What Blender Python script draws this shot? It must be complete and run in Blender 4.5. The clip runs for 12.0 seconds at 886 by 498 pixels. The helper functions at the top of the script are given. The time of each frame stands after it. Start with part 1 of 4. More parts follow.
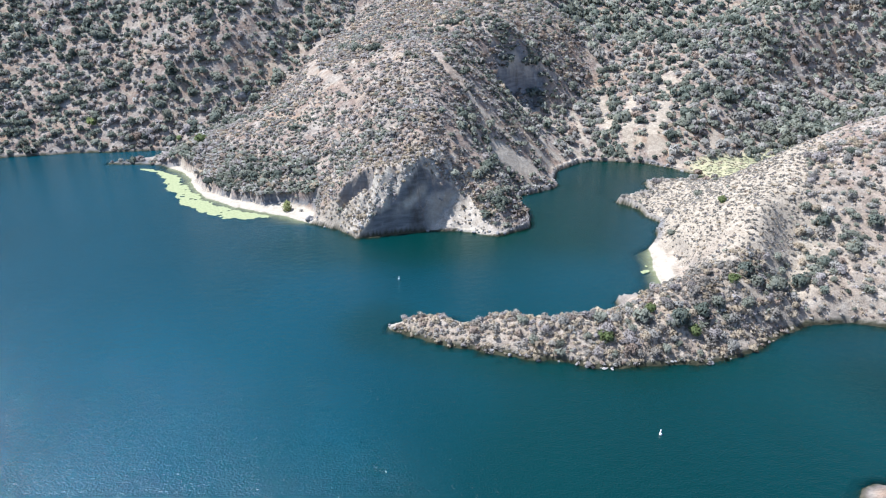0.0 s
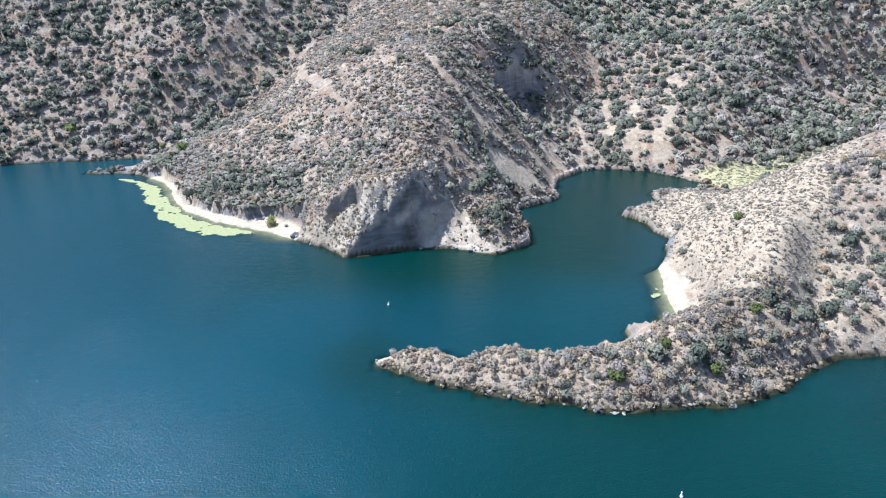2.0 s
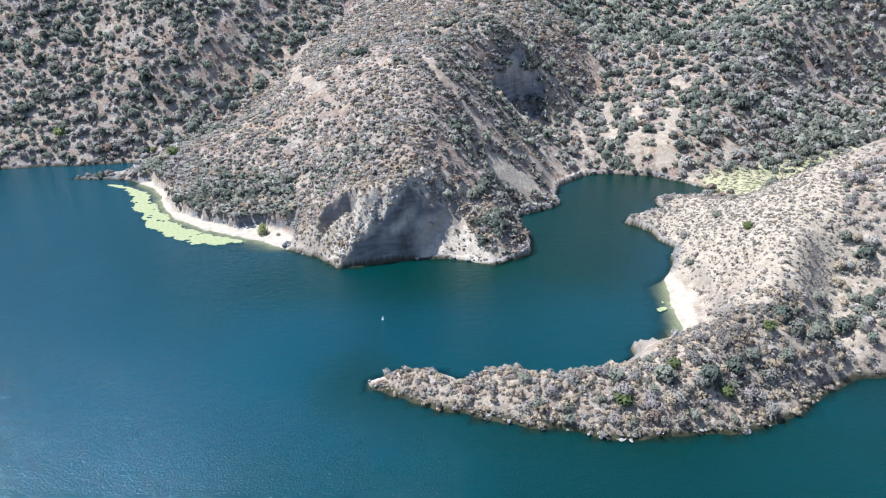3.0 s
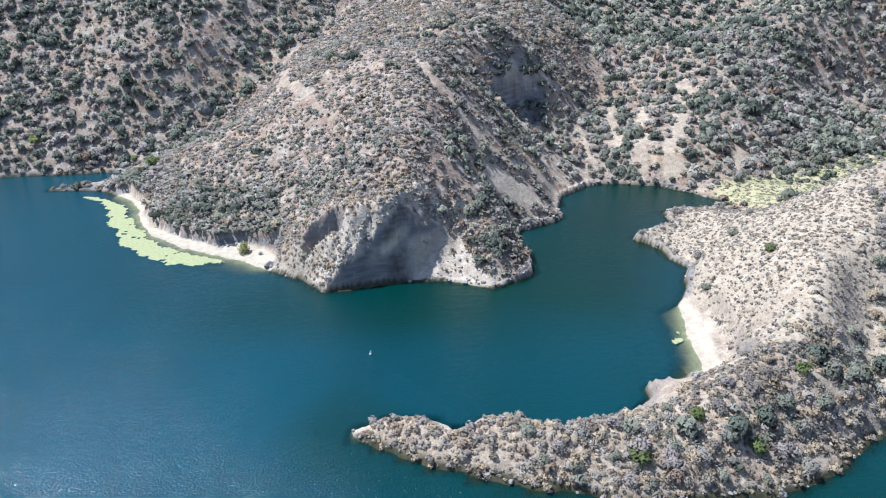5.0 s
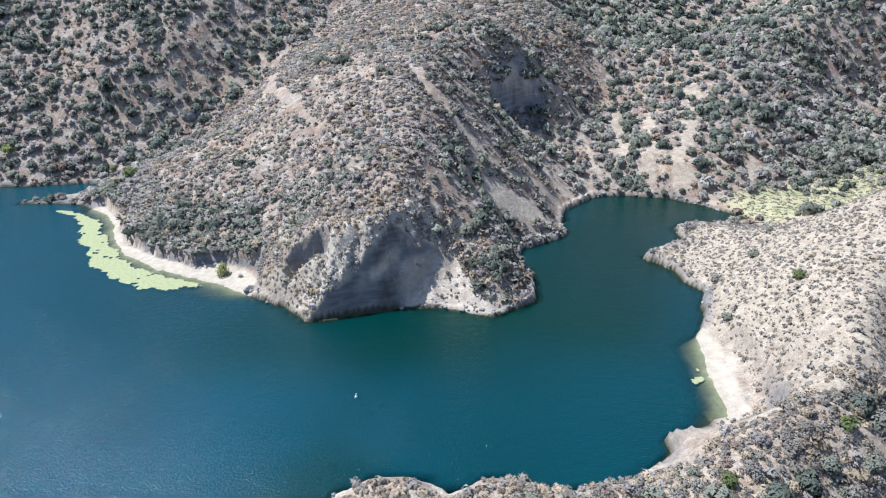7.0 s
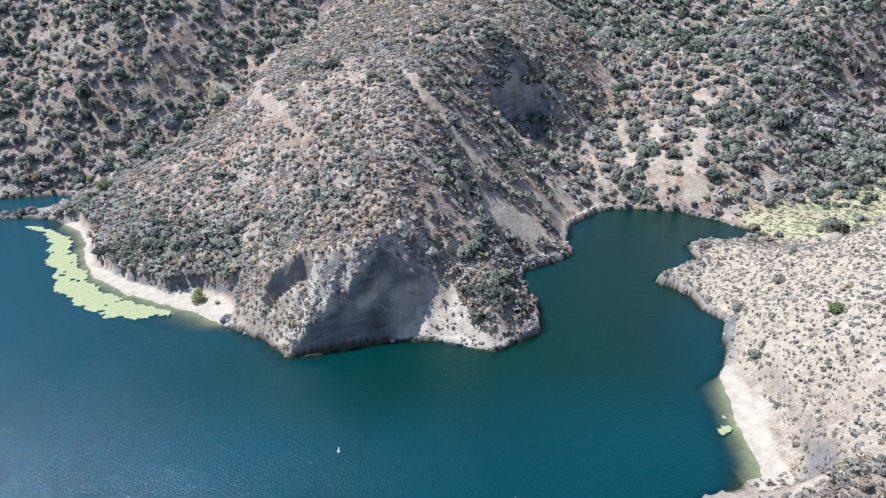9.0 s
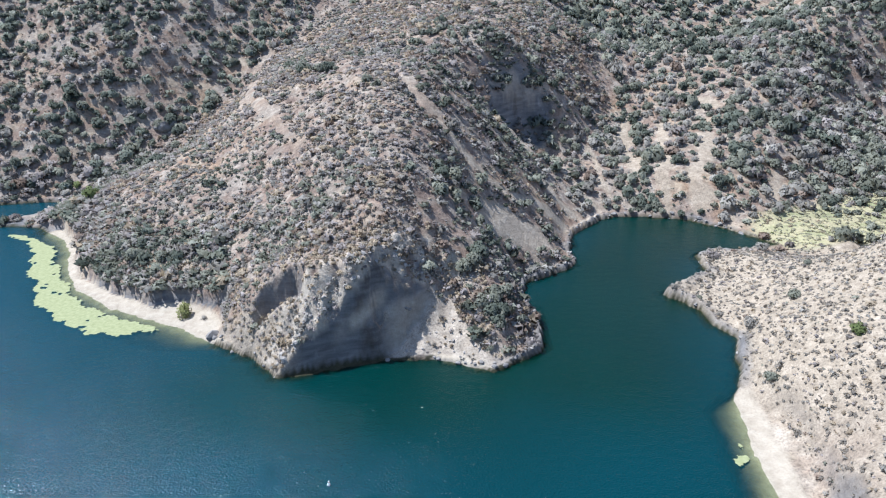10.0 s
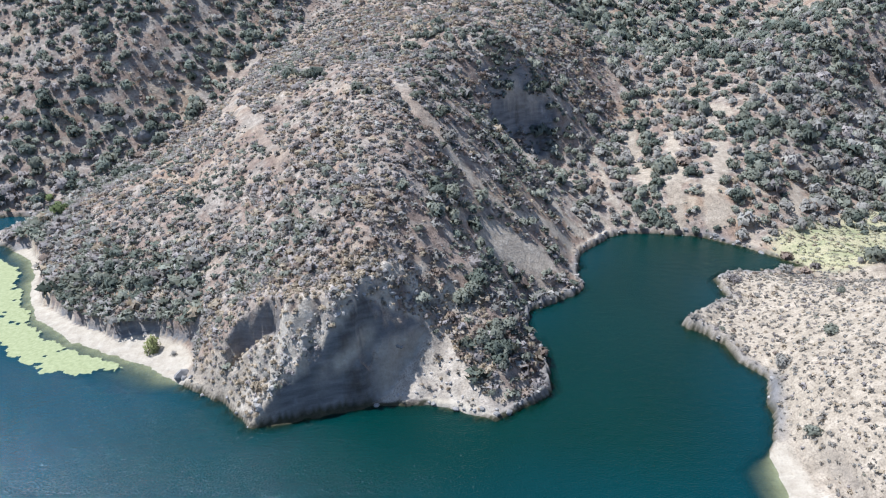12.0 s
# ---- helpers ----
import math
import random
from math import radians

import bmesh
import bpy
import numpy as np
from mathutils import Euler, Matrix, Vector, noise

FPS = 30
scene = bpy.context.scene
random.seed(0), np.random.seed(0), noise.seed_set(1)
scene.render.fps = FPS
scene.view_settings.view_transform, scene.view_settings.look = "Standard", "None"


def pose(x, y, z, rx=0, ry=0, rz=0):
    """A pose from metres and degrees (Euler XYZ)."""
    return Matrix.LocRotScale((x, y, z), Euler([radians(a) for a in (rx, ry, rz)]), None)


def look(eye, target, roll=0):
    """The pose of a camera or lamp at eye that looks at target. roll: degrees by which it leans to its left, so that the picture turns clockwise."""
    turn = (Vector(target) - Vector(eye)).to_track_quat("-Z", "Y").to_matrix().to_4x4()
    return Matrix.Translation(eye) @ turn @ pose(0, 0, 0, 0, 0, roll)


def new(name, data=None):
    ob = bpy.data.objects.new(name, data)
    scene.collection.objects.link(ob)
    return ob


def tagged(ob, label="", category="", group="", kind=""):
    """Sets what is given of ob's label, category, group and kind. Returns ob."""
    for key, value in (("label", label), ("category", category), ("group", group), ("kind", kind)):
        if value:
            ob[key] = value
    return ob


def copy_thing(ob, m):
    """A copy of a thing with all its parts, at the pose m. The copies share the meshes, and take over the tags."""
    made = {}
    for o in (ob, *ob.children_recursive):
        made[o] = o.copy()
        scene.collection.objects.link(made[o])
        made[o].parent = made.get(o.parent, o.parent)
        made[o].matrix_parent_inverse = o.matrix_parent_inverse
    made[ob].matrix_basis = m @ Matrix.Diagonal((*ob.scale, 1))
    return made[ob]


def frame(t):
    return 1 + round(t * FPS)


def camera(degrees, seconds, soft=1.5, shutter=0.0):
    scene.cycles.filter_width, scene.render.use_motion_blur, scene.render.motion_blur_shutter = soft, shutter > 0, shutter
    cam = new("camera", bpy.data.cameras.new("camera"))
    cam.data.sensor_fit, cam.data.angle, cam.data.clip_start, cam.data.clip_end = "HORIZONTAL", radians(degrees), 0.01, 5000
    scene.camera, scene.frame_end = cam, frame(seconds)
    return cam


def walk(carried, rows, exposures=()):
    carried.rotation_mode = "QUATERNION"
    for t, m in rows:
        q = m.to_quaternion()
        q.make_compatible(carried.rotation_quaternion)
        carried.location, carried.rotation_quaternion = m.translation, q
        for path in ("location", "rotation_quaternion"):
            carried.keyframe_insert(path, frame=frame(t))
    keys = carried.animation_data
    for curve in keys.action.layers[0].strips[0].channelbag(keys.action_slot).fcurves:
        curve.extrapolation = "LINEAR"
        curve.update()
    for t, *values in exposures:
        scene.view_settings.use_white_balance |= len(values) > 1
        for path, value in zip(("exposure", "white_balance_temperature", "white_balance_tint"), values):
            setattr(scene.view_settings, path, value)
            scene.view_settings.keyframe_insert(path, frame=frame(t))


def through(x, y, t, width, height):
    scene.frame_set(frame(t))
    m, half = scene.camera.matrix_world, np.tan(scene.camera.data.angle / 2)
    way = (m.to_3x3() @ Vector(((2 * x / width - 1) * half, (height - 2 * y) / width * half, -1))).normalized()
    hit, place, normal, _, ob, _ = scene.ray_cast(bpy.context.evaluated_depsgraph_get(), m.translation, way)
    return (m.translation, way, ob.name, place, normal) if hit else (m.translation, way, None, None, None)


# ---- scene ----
cam = camera(72.0, 12.0, soft=1.1)
# the flight: level and nearly straight, each quantity a curve of s = (t - 6) / 6
ROWS = []
for t in (0, 1, 2, 3, 4, 5, 6, 7, 8, 9, 10, 11, 12):
    s = (t - 6) / 6
    x = 2.836 + 1.696 * s - 0.439 * s * s
    y = 36.522 + 36.522 * s + 0.581 * s * s
    z = 60.013 - 0.245 * s - 0.414 * s * s
    yaw = 0.01956 - 0.00778 * s - 0.0002 * s * s
    pitch = -0.41323 - 0.00039 * s + 0.00233 * s * s
    roll = -0.01404 - 0.00249 * s + 0.0025 * s * s
    ahead = Vector((-math.sin(yaw) * math.cos(pitch), math.cos(yaw) * math.cos(pitch), math.sin(pitch)))
    eye = Vector((x, y, z))
    ROWS.append((t, look(eye, eye + ahead * 10, math.degrees(roll))))
walk(cam, ROWS, [(0, 0.9, 5560, 10), (12, 0.62, 5560, 10)])

# ---- daylight ----
SUN_AZIMUTH, SUN_HEIGHT = radians(-69), radians(61)
SUN_WAY = Vector((math.sin(SUN_AZIMUTH) * math.cos(SUN_HEIGHT), math.cos(SUN_AZIMUTH) * math.cos(SUN_HEIGHT), math.sin(SUN_HEIGHT)))
world = bpy.data.worlds.new("sky")
scene.world = world
world.use_nodes = True
sky = world.node_tree.nodes.new("ShaderNodeTexSky")
sky.sky_type, sky.sun_disc = "NISHITA", False
sky.sun_elevation, sky.sun_rotation = SUN_HEIGHT, SUN_AZIMUTH % (2 * math.pi)
sky.air_density, sky.dust_density = 1.0, 0.8
world.node_tree.links.new(sky.outputs[0], world.node_tree.nodes["Background"].inputs[0])
world.node_tree.nodes["Background"].inputs[1].default_value = 0.11
sun = new("sun", bpy.data.lights.new("sun", "SUN"))
sun.data.energy, sun.data.angle, sun.data.color = 4.9, radians(0.53), (1.0, 0.95, 0.875)
sun.matrix_world = look(SUN_WAY * 500, (0, 0, 0))


# ---- materials ----
def material(name):
    m = bpy.data.materials.new(name)
    m.use_nodes = True
    m.node_tree.nodes["Principled BSDF"].inputs["Specular IOR Level"].default_value = 0.25
    return m, m.node_tree.nodes, m.node_tree.links, m.node_tree.nodes["Principled BSDF"]


def noise_node(nodes, links, scale, detail=4, rough=0.6, coord="Object", stretch=None):
    tc = nodes.new("ShaderNodeTexCoord")
    n = nodes.new("ShaderNodeTexNoise")
    n.inputs["Scale"].default_value, n.inputs["Detail"].default_value, n.inputs["Roughness"].default_value = scale, detail, rough
    if stretch:
        mp = nodes.new("ShaderNodeMapping")
        mp.inputs["Scale"].default_value = stretch
        links.new(tc.outputs[coord], mp.inputs[0])
        links.new(mp.outputs[0], n.inputs["Vector"])
    else:
        links.new(tc.outputs[coord], n.inputs["Vector"])
    return n


def ramp_node(nodes, links, src, stops):
    r = nodes.new("ShaderNodeValToRGB")
    el = r.color_ramp.elements
    while len(el) < len(stops):
        el.new(0.5)
    for e, (p, c) in zip(el, stops):
        e.position, e.color = p, (*c, 1) if len(c) == 3 else c
    links.new(src, r.inputs[0])
    return r


def mix_node(nodes, links, fac, a, b, mode="MIX"):
    m = nodes.new("ShaderNodeMix")
    m.data_type, m.blend_type = "RGBA", mode
    for sock, v in ((m.inputs[0], fac), (m.inputs[6], a), (m.inputs[7], b)):
        if hasattr(v, "is_linked"):
            links.new(v, sock)
        else:
            sock.default_value = v if isinstance(v, (int, float)) else (*v, 1)
    return m.outputs[2]


def bump_node(nodes, links, height, distance, strength=1.0, normal=None):
    b = nodes.new("ShaderNodeBump")
    b.inputs["Distance"].default_value, b.inputs["Strength"].default_value = distance, strength
    links.new(height, b.inputs["Height"])
    if normal:
        links.new(normal, b.inputs["Normal"])
    return b.outputs[0]


def attribute(nodes, name):
    a = nodes.new("ShaderNodeAttribute")
    a.attribute_name = name
    return a.outputs["Fac"]


def math_node(nodes, links, op, a, b=0.0):
    m = nodes.new("ShaderNodeMath")
    m.operation = op
    for sock, v in ((m.inputs[0], a), (m.inputs[1], b)):
        if hasattr(v, "is_linked"):
            links.new(v, sock)
        else:
            sock.default_value = v
    return m.outputs[0]


def ground_material():
    m, nodes, links, bsdf = material("dry_earth")
    big = noise_node(nodes, links, 0.07, 5, 0.6)
    mid = noise_node(nodes, links, 0.6, 6, 0.65)
    grain = noise_node(nodes, links, 3.2, 6, 0.75)
    earth = ramp_node(nodes, links, mid.outputs[0], [(0.3, (0.18, 0.151, 0.127)), (0.5, (0.305, 0.26, 0.216)), (0.68, (0.45, 0.388, 0.322))]).outputs[0]
    gold = ramp_node(nodes, links, mid.outputs[0], [(0.35, (0.275, 0.213, 0.152)), (0.65, (0.46, 0.372, 0.272))]).outputs[0]
    patch = ramp_node(nodes, links, big.outputs[0], [(0.5, (0, 0, 0)), (0.66, (1, 1, 1))]).outputs[0]
    col = mix_node(nodes, links, patch, earth, gold)
    litter = noise_node(nodes, links, 0.17, 5, 0.65, stretch=(1, 1.3, 1))
    ruddy = ramp_node(nodes, links, litter.outputs[0], [(0.44, (1, 1, 1)), (0.56, (0.80, 0.70, 0.66)), (0.68, (0.66, 0.58, 0.57))]).outputs[0]
    col = mix_node(nodes, links, 1.0, col, ruddy, "MULTIPLY")
    pale = ramp_node(nodes, links, mid.outputs[0], [(0.3, (0.255, 0.212, 0.16)), (0.55, (0.385, 0.325, 0.25)), (0.7, (0.475, 0.406, 0.321))]).outputs[0]
    col = mix_node(nodes, links, attribute(nodes, "pale"), col, pale)
    strata = noise_node(nodes, links, 0.7, 5, 0.6, stretch=(0.3, 0.3, 1.6))
    rock = ramp_node(nodes, links, strata.outputs[0], [(0.28, (0.105, 0.103, 0.105)), (0.5, (0.165, 0.162, 0.163)), (0.7, (0.24, 0.232, 0.228))]).outputs[0]
    stain = noise_node(nodes, links, 0.22, 4, 0.6, stretch=(1, 1, 0.45))
    tint = ramp_node(nodes, links, stain.outputs[0], [(0.3, (0.62, 0.56, 0.50)), (0.45, (1, 1, 1)), (0.62, (1.0, 0.99, 0.98)), (0.72, (1.6, 1.58, 1.56))]).outputs[0]
    rock = mix_node(nodes, links, 1.0, rock, tint, "MULTIPLY")
    # bare rock, plus the painted shade below the scar's ledge
    stone = attribute(nodes, "rock")
    col = mix_node(nodes, links, stone, col, rock)
    chalk = ramp_node(nodes, links, mid.outputs[0], [(0.3, (0.33, 0.286, 0.228)), (0.55, (0.46, 0.403, 0.328)), (0.7, (0.57, 0.507, 0.424))]).outputs[0]
    col = mix_node(nodes, links, attribute(nodes, "chalk"), col, chalk)
    sand = ramp_node(nodes, links, mid.outputs[0], [(0.3, (0.345, 0.295, 0.228)), (0.7, (0.485, 0.428, 0.345))]).outputs[0]
    col = mix_node(nodes, links, attribute(nodes, "sand"), col, sand)
    green = ramp_node(nodes, links, litter.outputs[0], [(0.35, (0.25, 0.26, 0.14)), (0.5, (0.38, 0.355, 0.21)), (0.65, (0.42, 0.37, 0.235))]).outputs[0]
    col = mix_node(nodes, links, attribute(nodes, "grass"), col, green)
    # lake bed and wet rock colour, also used as painted shade under the banks
    bed_and_shade = ramp_node(nodes, links, mid.outputs[0], [(0.3, (0.025, 0.027, 0.014)), (0.7, (0.075, 0.068, 0.04))]).outputs[0]
    col = mix_node(nodes, links, attribute(nodes, "bed_and_shade"), col, bed_and_shade)
    speck = ramp_node(nodes, links, grain.outputs[0], [(0.34, (0.52, 0.50, 0.49)), (0.5, (0.98, 0.97, 0.96)), (0.64, (1.16, 1.14, 1.11))]).outputs[0]
    col = mix_node(nodes, links, math_node(nodes, links, "SUBTRACT", 1.0, math_node(nodes, links, "MULTIPLY", math_node(nodes, links, "MAXIMUM", stone, attribute(nodes, "sand")), 0.75)), col, mix_node(nodes, links, 1.0, col, speck, "MULTIPLY"))
    links.new(col, bsdf.inputs["Base Color"])
    bsdf.inputs["Roughness"].default_value = 0.95
    n = bump_node(nodes, links, mid.outputs[0], 0.6, 0.6)
    n = bump_node(nodes, links, grain.outputs[0], 0.16, 0.8, n)
    links.new(n, bsdf.inputs["Normal"])
    return m


def water_material():
    m, nodes, links, bsdf = material("lake_water")
    drift = noise_node(nodes, links, 0.02, 3, 0.5, stretch=(1, 0.45, 1))
    # blue sky reflection and dark mirrored banks are painted into the water's base colour
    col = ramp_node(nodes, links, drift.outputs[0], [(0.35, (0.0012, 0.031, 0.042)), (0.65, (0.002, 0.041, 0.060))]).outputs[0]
    # dark green cove water, also standing in for the crag's reflection and shadow
    green_bank_mirror = ramp_node(nodes, links, drift.outputs[0], [(0.35, (0.001, 0.017, 0.011)), (0.65, (0.001, 0.024, 0.018))]).outputs[0]
    col = mix_node(nodes, links, attribute(nodes, "sky_mirror"), green_bank_mirror, col)
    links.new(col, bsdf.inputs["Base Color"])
    bsdf.inputs["IOR"].default_value, bsdf.inputs["Roughness"].default_value = 1.33, 0.1
    bsdf.inputs["Specular IOR Level"].default_value = 0.52
    swell = noise_node(nodes, links, 0.5, 2, 0.5, stretch=(1, 1.5, 1))
    chop = noise_node(nodes, links, 3.2, 1.5, 0.5, stretch=(1, 1.2, 1))
    gust = ramp_node(nodes, links, noise_node(nodes, links, 0.03, 4, 0.6).outputs[0], [(0.35, (0.82, 0.82, 0.82)), (0.65, (1, 1, 1))]).outputs[0]
    n = bump_node(nodes, links, swell.outputs[0], 0.16, 0.8)
    b = nodes.new("ShaderNodeBump")
    b.inputs["Distance"].default_value = 0.13
    links.new(gust, b.inputs["Strength"])
    links.new(chop.outputs[0], b.inputs["Height"])
    links.new(n, b.inputs["Normal"])
    links.new(b.outputs[0], bsdf.inputs["Normal"])
    clear = nodes.new("ShaderNodeBsdfTransparent")
    clear.inputs[0].default_value = (0.80, 0.86, 0.72, 1)
    mix = nodes.new("ShaderNodeMixShader")
    links.new(attribute(nodes, "murk"), mix.inputs[0])
    links.new(clear.outputs[0], mix.inputs[1])
    links.new(bsdf.outputs[0], mix.inputs[2])
    links.new(mix.outputs[0], nodes["Material Output"].inputs[0])
    return m


def leaf_material(name, dark, light, through=0.38):
    m, nodes, links, bsdf = material(name)
    geo = nodes.new("ShaderNodeNewGeometry")
    big = noise_node(nodes, links, 0.22, 4, 0.65)
    info = nodes.new("ShaderNodeObjectInfo")
    v = math_node(nodes, links, "MULTIPLY", geo.outputs["Random Per Island"], 0.14)
    v = math_node(nodes, links, "ADD", v, math_node(nodes, links, "MULTIPLY", big.outputs[0], 0.4))
    v = math_node(nodes, links, "ADD", v, math_node(nodes, links, "MULTIPLY", info.outputs["Random"], 0.1))
    v = math_node(nodes, links, "ADD", v, math_node(nodes, links, "MULTIPLY", attribute(nodes, "tone"), 0.66))
    col = ramp_node(nodes, links, v, [(0.3, dark), (0.95, light)]).outputs[0]
    links.new(col, bsdf.inputs["Base Color"])
    bsdf.inputs["Roughness"].default_value = 0.8
    bsdf.inputs["Specular IOR Level"].default_value = 0.2
    tr = nodes.new("ShaderNodeBsdfTranslucent")
    links.new(col, tr.inputs[0])
    mix = nodes.new("ShaderNodeMixShader")
    mix.inputs[0].default_value = through
    links.new(bsdf.outputs[0], mix.inputs[1])
    links.new(tr.outputs[0], mix.inputs[2])
    links.new(mix.outputs[0], nodes["Material Output"].inputs[0])
    return m


def plain_material(name, dark, light, scale, rough, bump=0.02):
    m, nodes, links, bsdf = material(name)
    n = noise_node(nodes, links, scale, 5, 0.65)
    links.new(ramp_node(nodes, links, n.outputs[0], [(0.3, dark), (0.7, light)]).outputs[0], bsdf.inputs["Base Color"])
    bsdf.inputs["Roughness"].default_value = rough
    links.new(bump_node(nodes, links, n.outputs[0], bump, 0.8), bsdf.inputs["Normal"])
    return m


GROUND, WATER = ground_material(), water_material()
OAK = leaf_material("dark_oak_leaf", (0.062, 0.075, 0.058), (0.225, 0.248, 0.2))
OLIVE = leaf_material("olive_leaf", (0.132, 0.138, 0.105), (0.36, 0.366, 0.295))
SAGE = leaf_material("grey_sage_leaf", (0.197, 0.185, 0.164), (0.445, 0.42, 0.374))
DEAD = leaf_material("dead_purple_twig", (0.20, 0.176, 0.164), (0.465, 0.418, 0.393))
STRAW = leaf_material("straw_tuft", (0.29, 0.233, 0.165), (0.52, 0.435, 0.32))
RUST = leaf_material("rust_buckwheat", (0.19, 0.143, 0.112), (0.38, 0.30, 0.24))
LIME = leaf_material("fresh_green_leaf", (0.07, 0.095, 0.035), (0.20, 0.235, 0.09))
WILLOW = leaf_material("willow_leaf", (0.15, 0.165, 0.06), (0.36, 0.37, 0.16))
REED = leaf_material("reed_blade", (0.35, 0.335, 0.225), (0.53, 0.495, 0.36))
BROWN = leaf_material("grey_brown_tuft", (0.205, 0.182, 0.155), (0.38, 0.345, 0.295))
FOLIAGE = [OAK, OLIVE, SAGE, DEAD, STRAW, RUST, LIME, REED, BROWN]
BARK = plain_material("grey_bark", (0.06, 0.05, 0.045), (0.16, 0.14, 0.12), 8, 0.9)
STONE = plain_material("grey_boulder", (0.12, 0.115, 0.11), (0.34, 0.32, 0.30), 1.6, 0.9, 0.1)
PALE_STONE = plain_material("pale_boulder", (0.24, 0.22, 0.198), (0.45, 0.415, 0.375), 1.6, 0.9, 0.1)
ALGAE = plain_material("floating_algae", (0.215, 0.235, 0.11), (0.33, 0.345, 0.19), 1.4, 0.85, 0.03)
BUOY_WHITE = plain_material("white_buoy_paint", (0.72, 0.72, 0.70), (0.84, 0.84, 0.82), 3, 0.4, 0.0)
BUOY_ORANGE = plain_material("orange_buoy_band", (0.55, 0.16, 0.03), (0.65, 0.22, 0.05), 3, 0.5, 0.0)
# ---- lie of the land: shoreline, ridges and gullies ----
FAR_SHORE = [(-700, 40), (-420, 150), (-300, 190), (-230, 212), (-190, 222), (-175, 225), (-160, 229), (-147, 232), (-130, 234), (-119, 236)]
SPIT = [(-113, 235.5), (-111, 227), (-120, 220.5), (-129, 218), (-128.5, 215.5), (-116, 215), (-108, 213.5)]
BEACH = [(-100.2, 208.5), (-94.1, 203), (-90, 197), (-86.2, 190), (-80.9, 181.3), (-76.3, 176.9), (-69.9, 171.8), (-61.3, 166.6), (-54.1, 163.4), (-47, 160), (-42, 157.8)]
CRAG = [(-39.8, 156), (-35.7, 153), (-31.8, 150.4), (-29.2, 148.4), (-27, 146), (-25.3, 144.4), (-21.5, 145.7), (-16.7, 147.1), (-11.8, 148.4), (-7.8, 149.6),
        (-4.7, 149.4), (0.4, 149.9), (3.5, 149.2), (7.5, 147.2), (10.5, 146.2), (13.6, 148.2), (16.9, 150.6), (19.2, 152.6)]
NECK = [(19.7, 154), (20, 158.4), (20.2, 163), (19.4, 168), (18.3, 173.5), (19.5, 178.4), (24.4, 181.8), (28, 184.4), (32, 187.1), (32.9, 189.4), (32.4, 194.6),
        (33.4, 200.1), (35.2, 206), (38.8, 209.2), (44.3, 216.4), (48.5, 218.2)]
COVE = [(56.6, 218.4), (64.2, 217), (69.9, 213.3), (74.1, 210.1), (78, 205), (81, 201.2), (83.5, 198.8)]
POINT = [(80, 197.2), (75.5, 195.8), (71, 195.2), (65.8, 195.8), (60.5, 192.2), (60.5, 187.2), (60.9, 183), (54.2, 178.6), (47.6, 173.4), (47.8, 172),
         (50.6, 169.9), (52.9, 164.9), (53.8, 157.2), (54.8, 155.4), (52, 149.9), (51.9, 147), (48.9, 141.2)]
PALE_BEACH = [(46.9, 138.2), (46.3, 133), (45.7, 127.4), (44.8, 121.4), (43.8, 116.7), (40, 114.8), (36.3, 113.2), (33.2, 111.4), (32.7, 108.4), (29.5, 105.2)]
ARM_BACK = [(25.5, 103.2), (20.8, 101.9), (17, 101.2), (13.5, 102.4), (10.3, 103.2), (6.3, 103.4), (4.2, 101.9), (2.2, 101), (0.1, 102.9), (-2.6, 103.8), (-8.1, 103.7), (-10.6, 102)]
ARM_FRONT = [(-12.4, 101), (-11.2, 99.2), (-8.8, 97.8), (-5.5, 95.9), (-0.4, 93.7), (4.6, 92.3), (9.6, 91.2), (14.4, 90.2), (17.7, 89.5), (20.9, 88.4), (24.5, 87.6),
             (28.3, 87.4), (33.2, 88), (38.1, 88.5), (43, 88.9), (48.4, 90.5), (52.1, 92.3), (54.9, 94.1), (57.6, 96.9), (60.8, 99.3), (64.3, 101.1), (68, 102.2),
             (74.5, 102.7), (80.8, 101.4), (95, 98)]
SOUTH = [(120, 92), (135, 80), (120, 66), (90, 62), (70, 63.2), (58, 62.6), (52.5, 61), (50, 58), (51, 50), (60, 40), (90, 20), (200, -40),
         (420, -140), (900, -420)]
SHORE = FAR_SHORE + SPIT + BEACH + CRAG + NECK + COVE + POINT + PALE_BEACH + ARM_BACK + ARM_FRONT + SOUTH
LAKE = SHORE + [(900, -900), (-700, -900)]

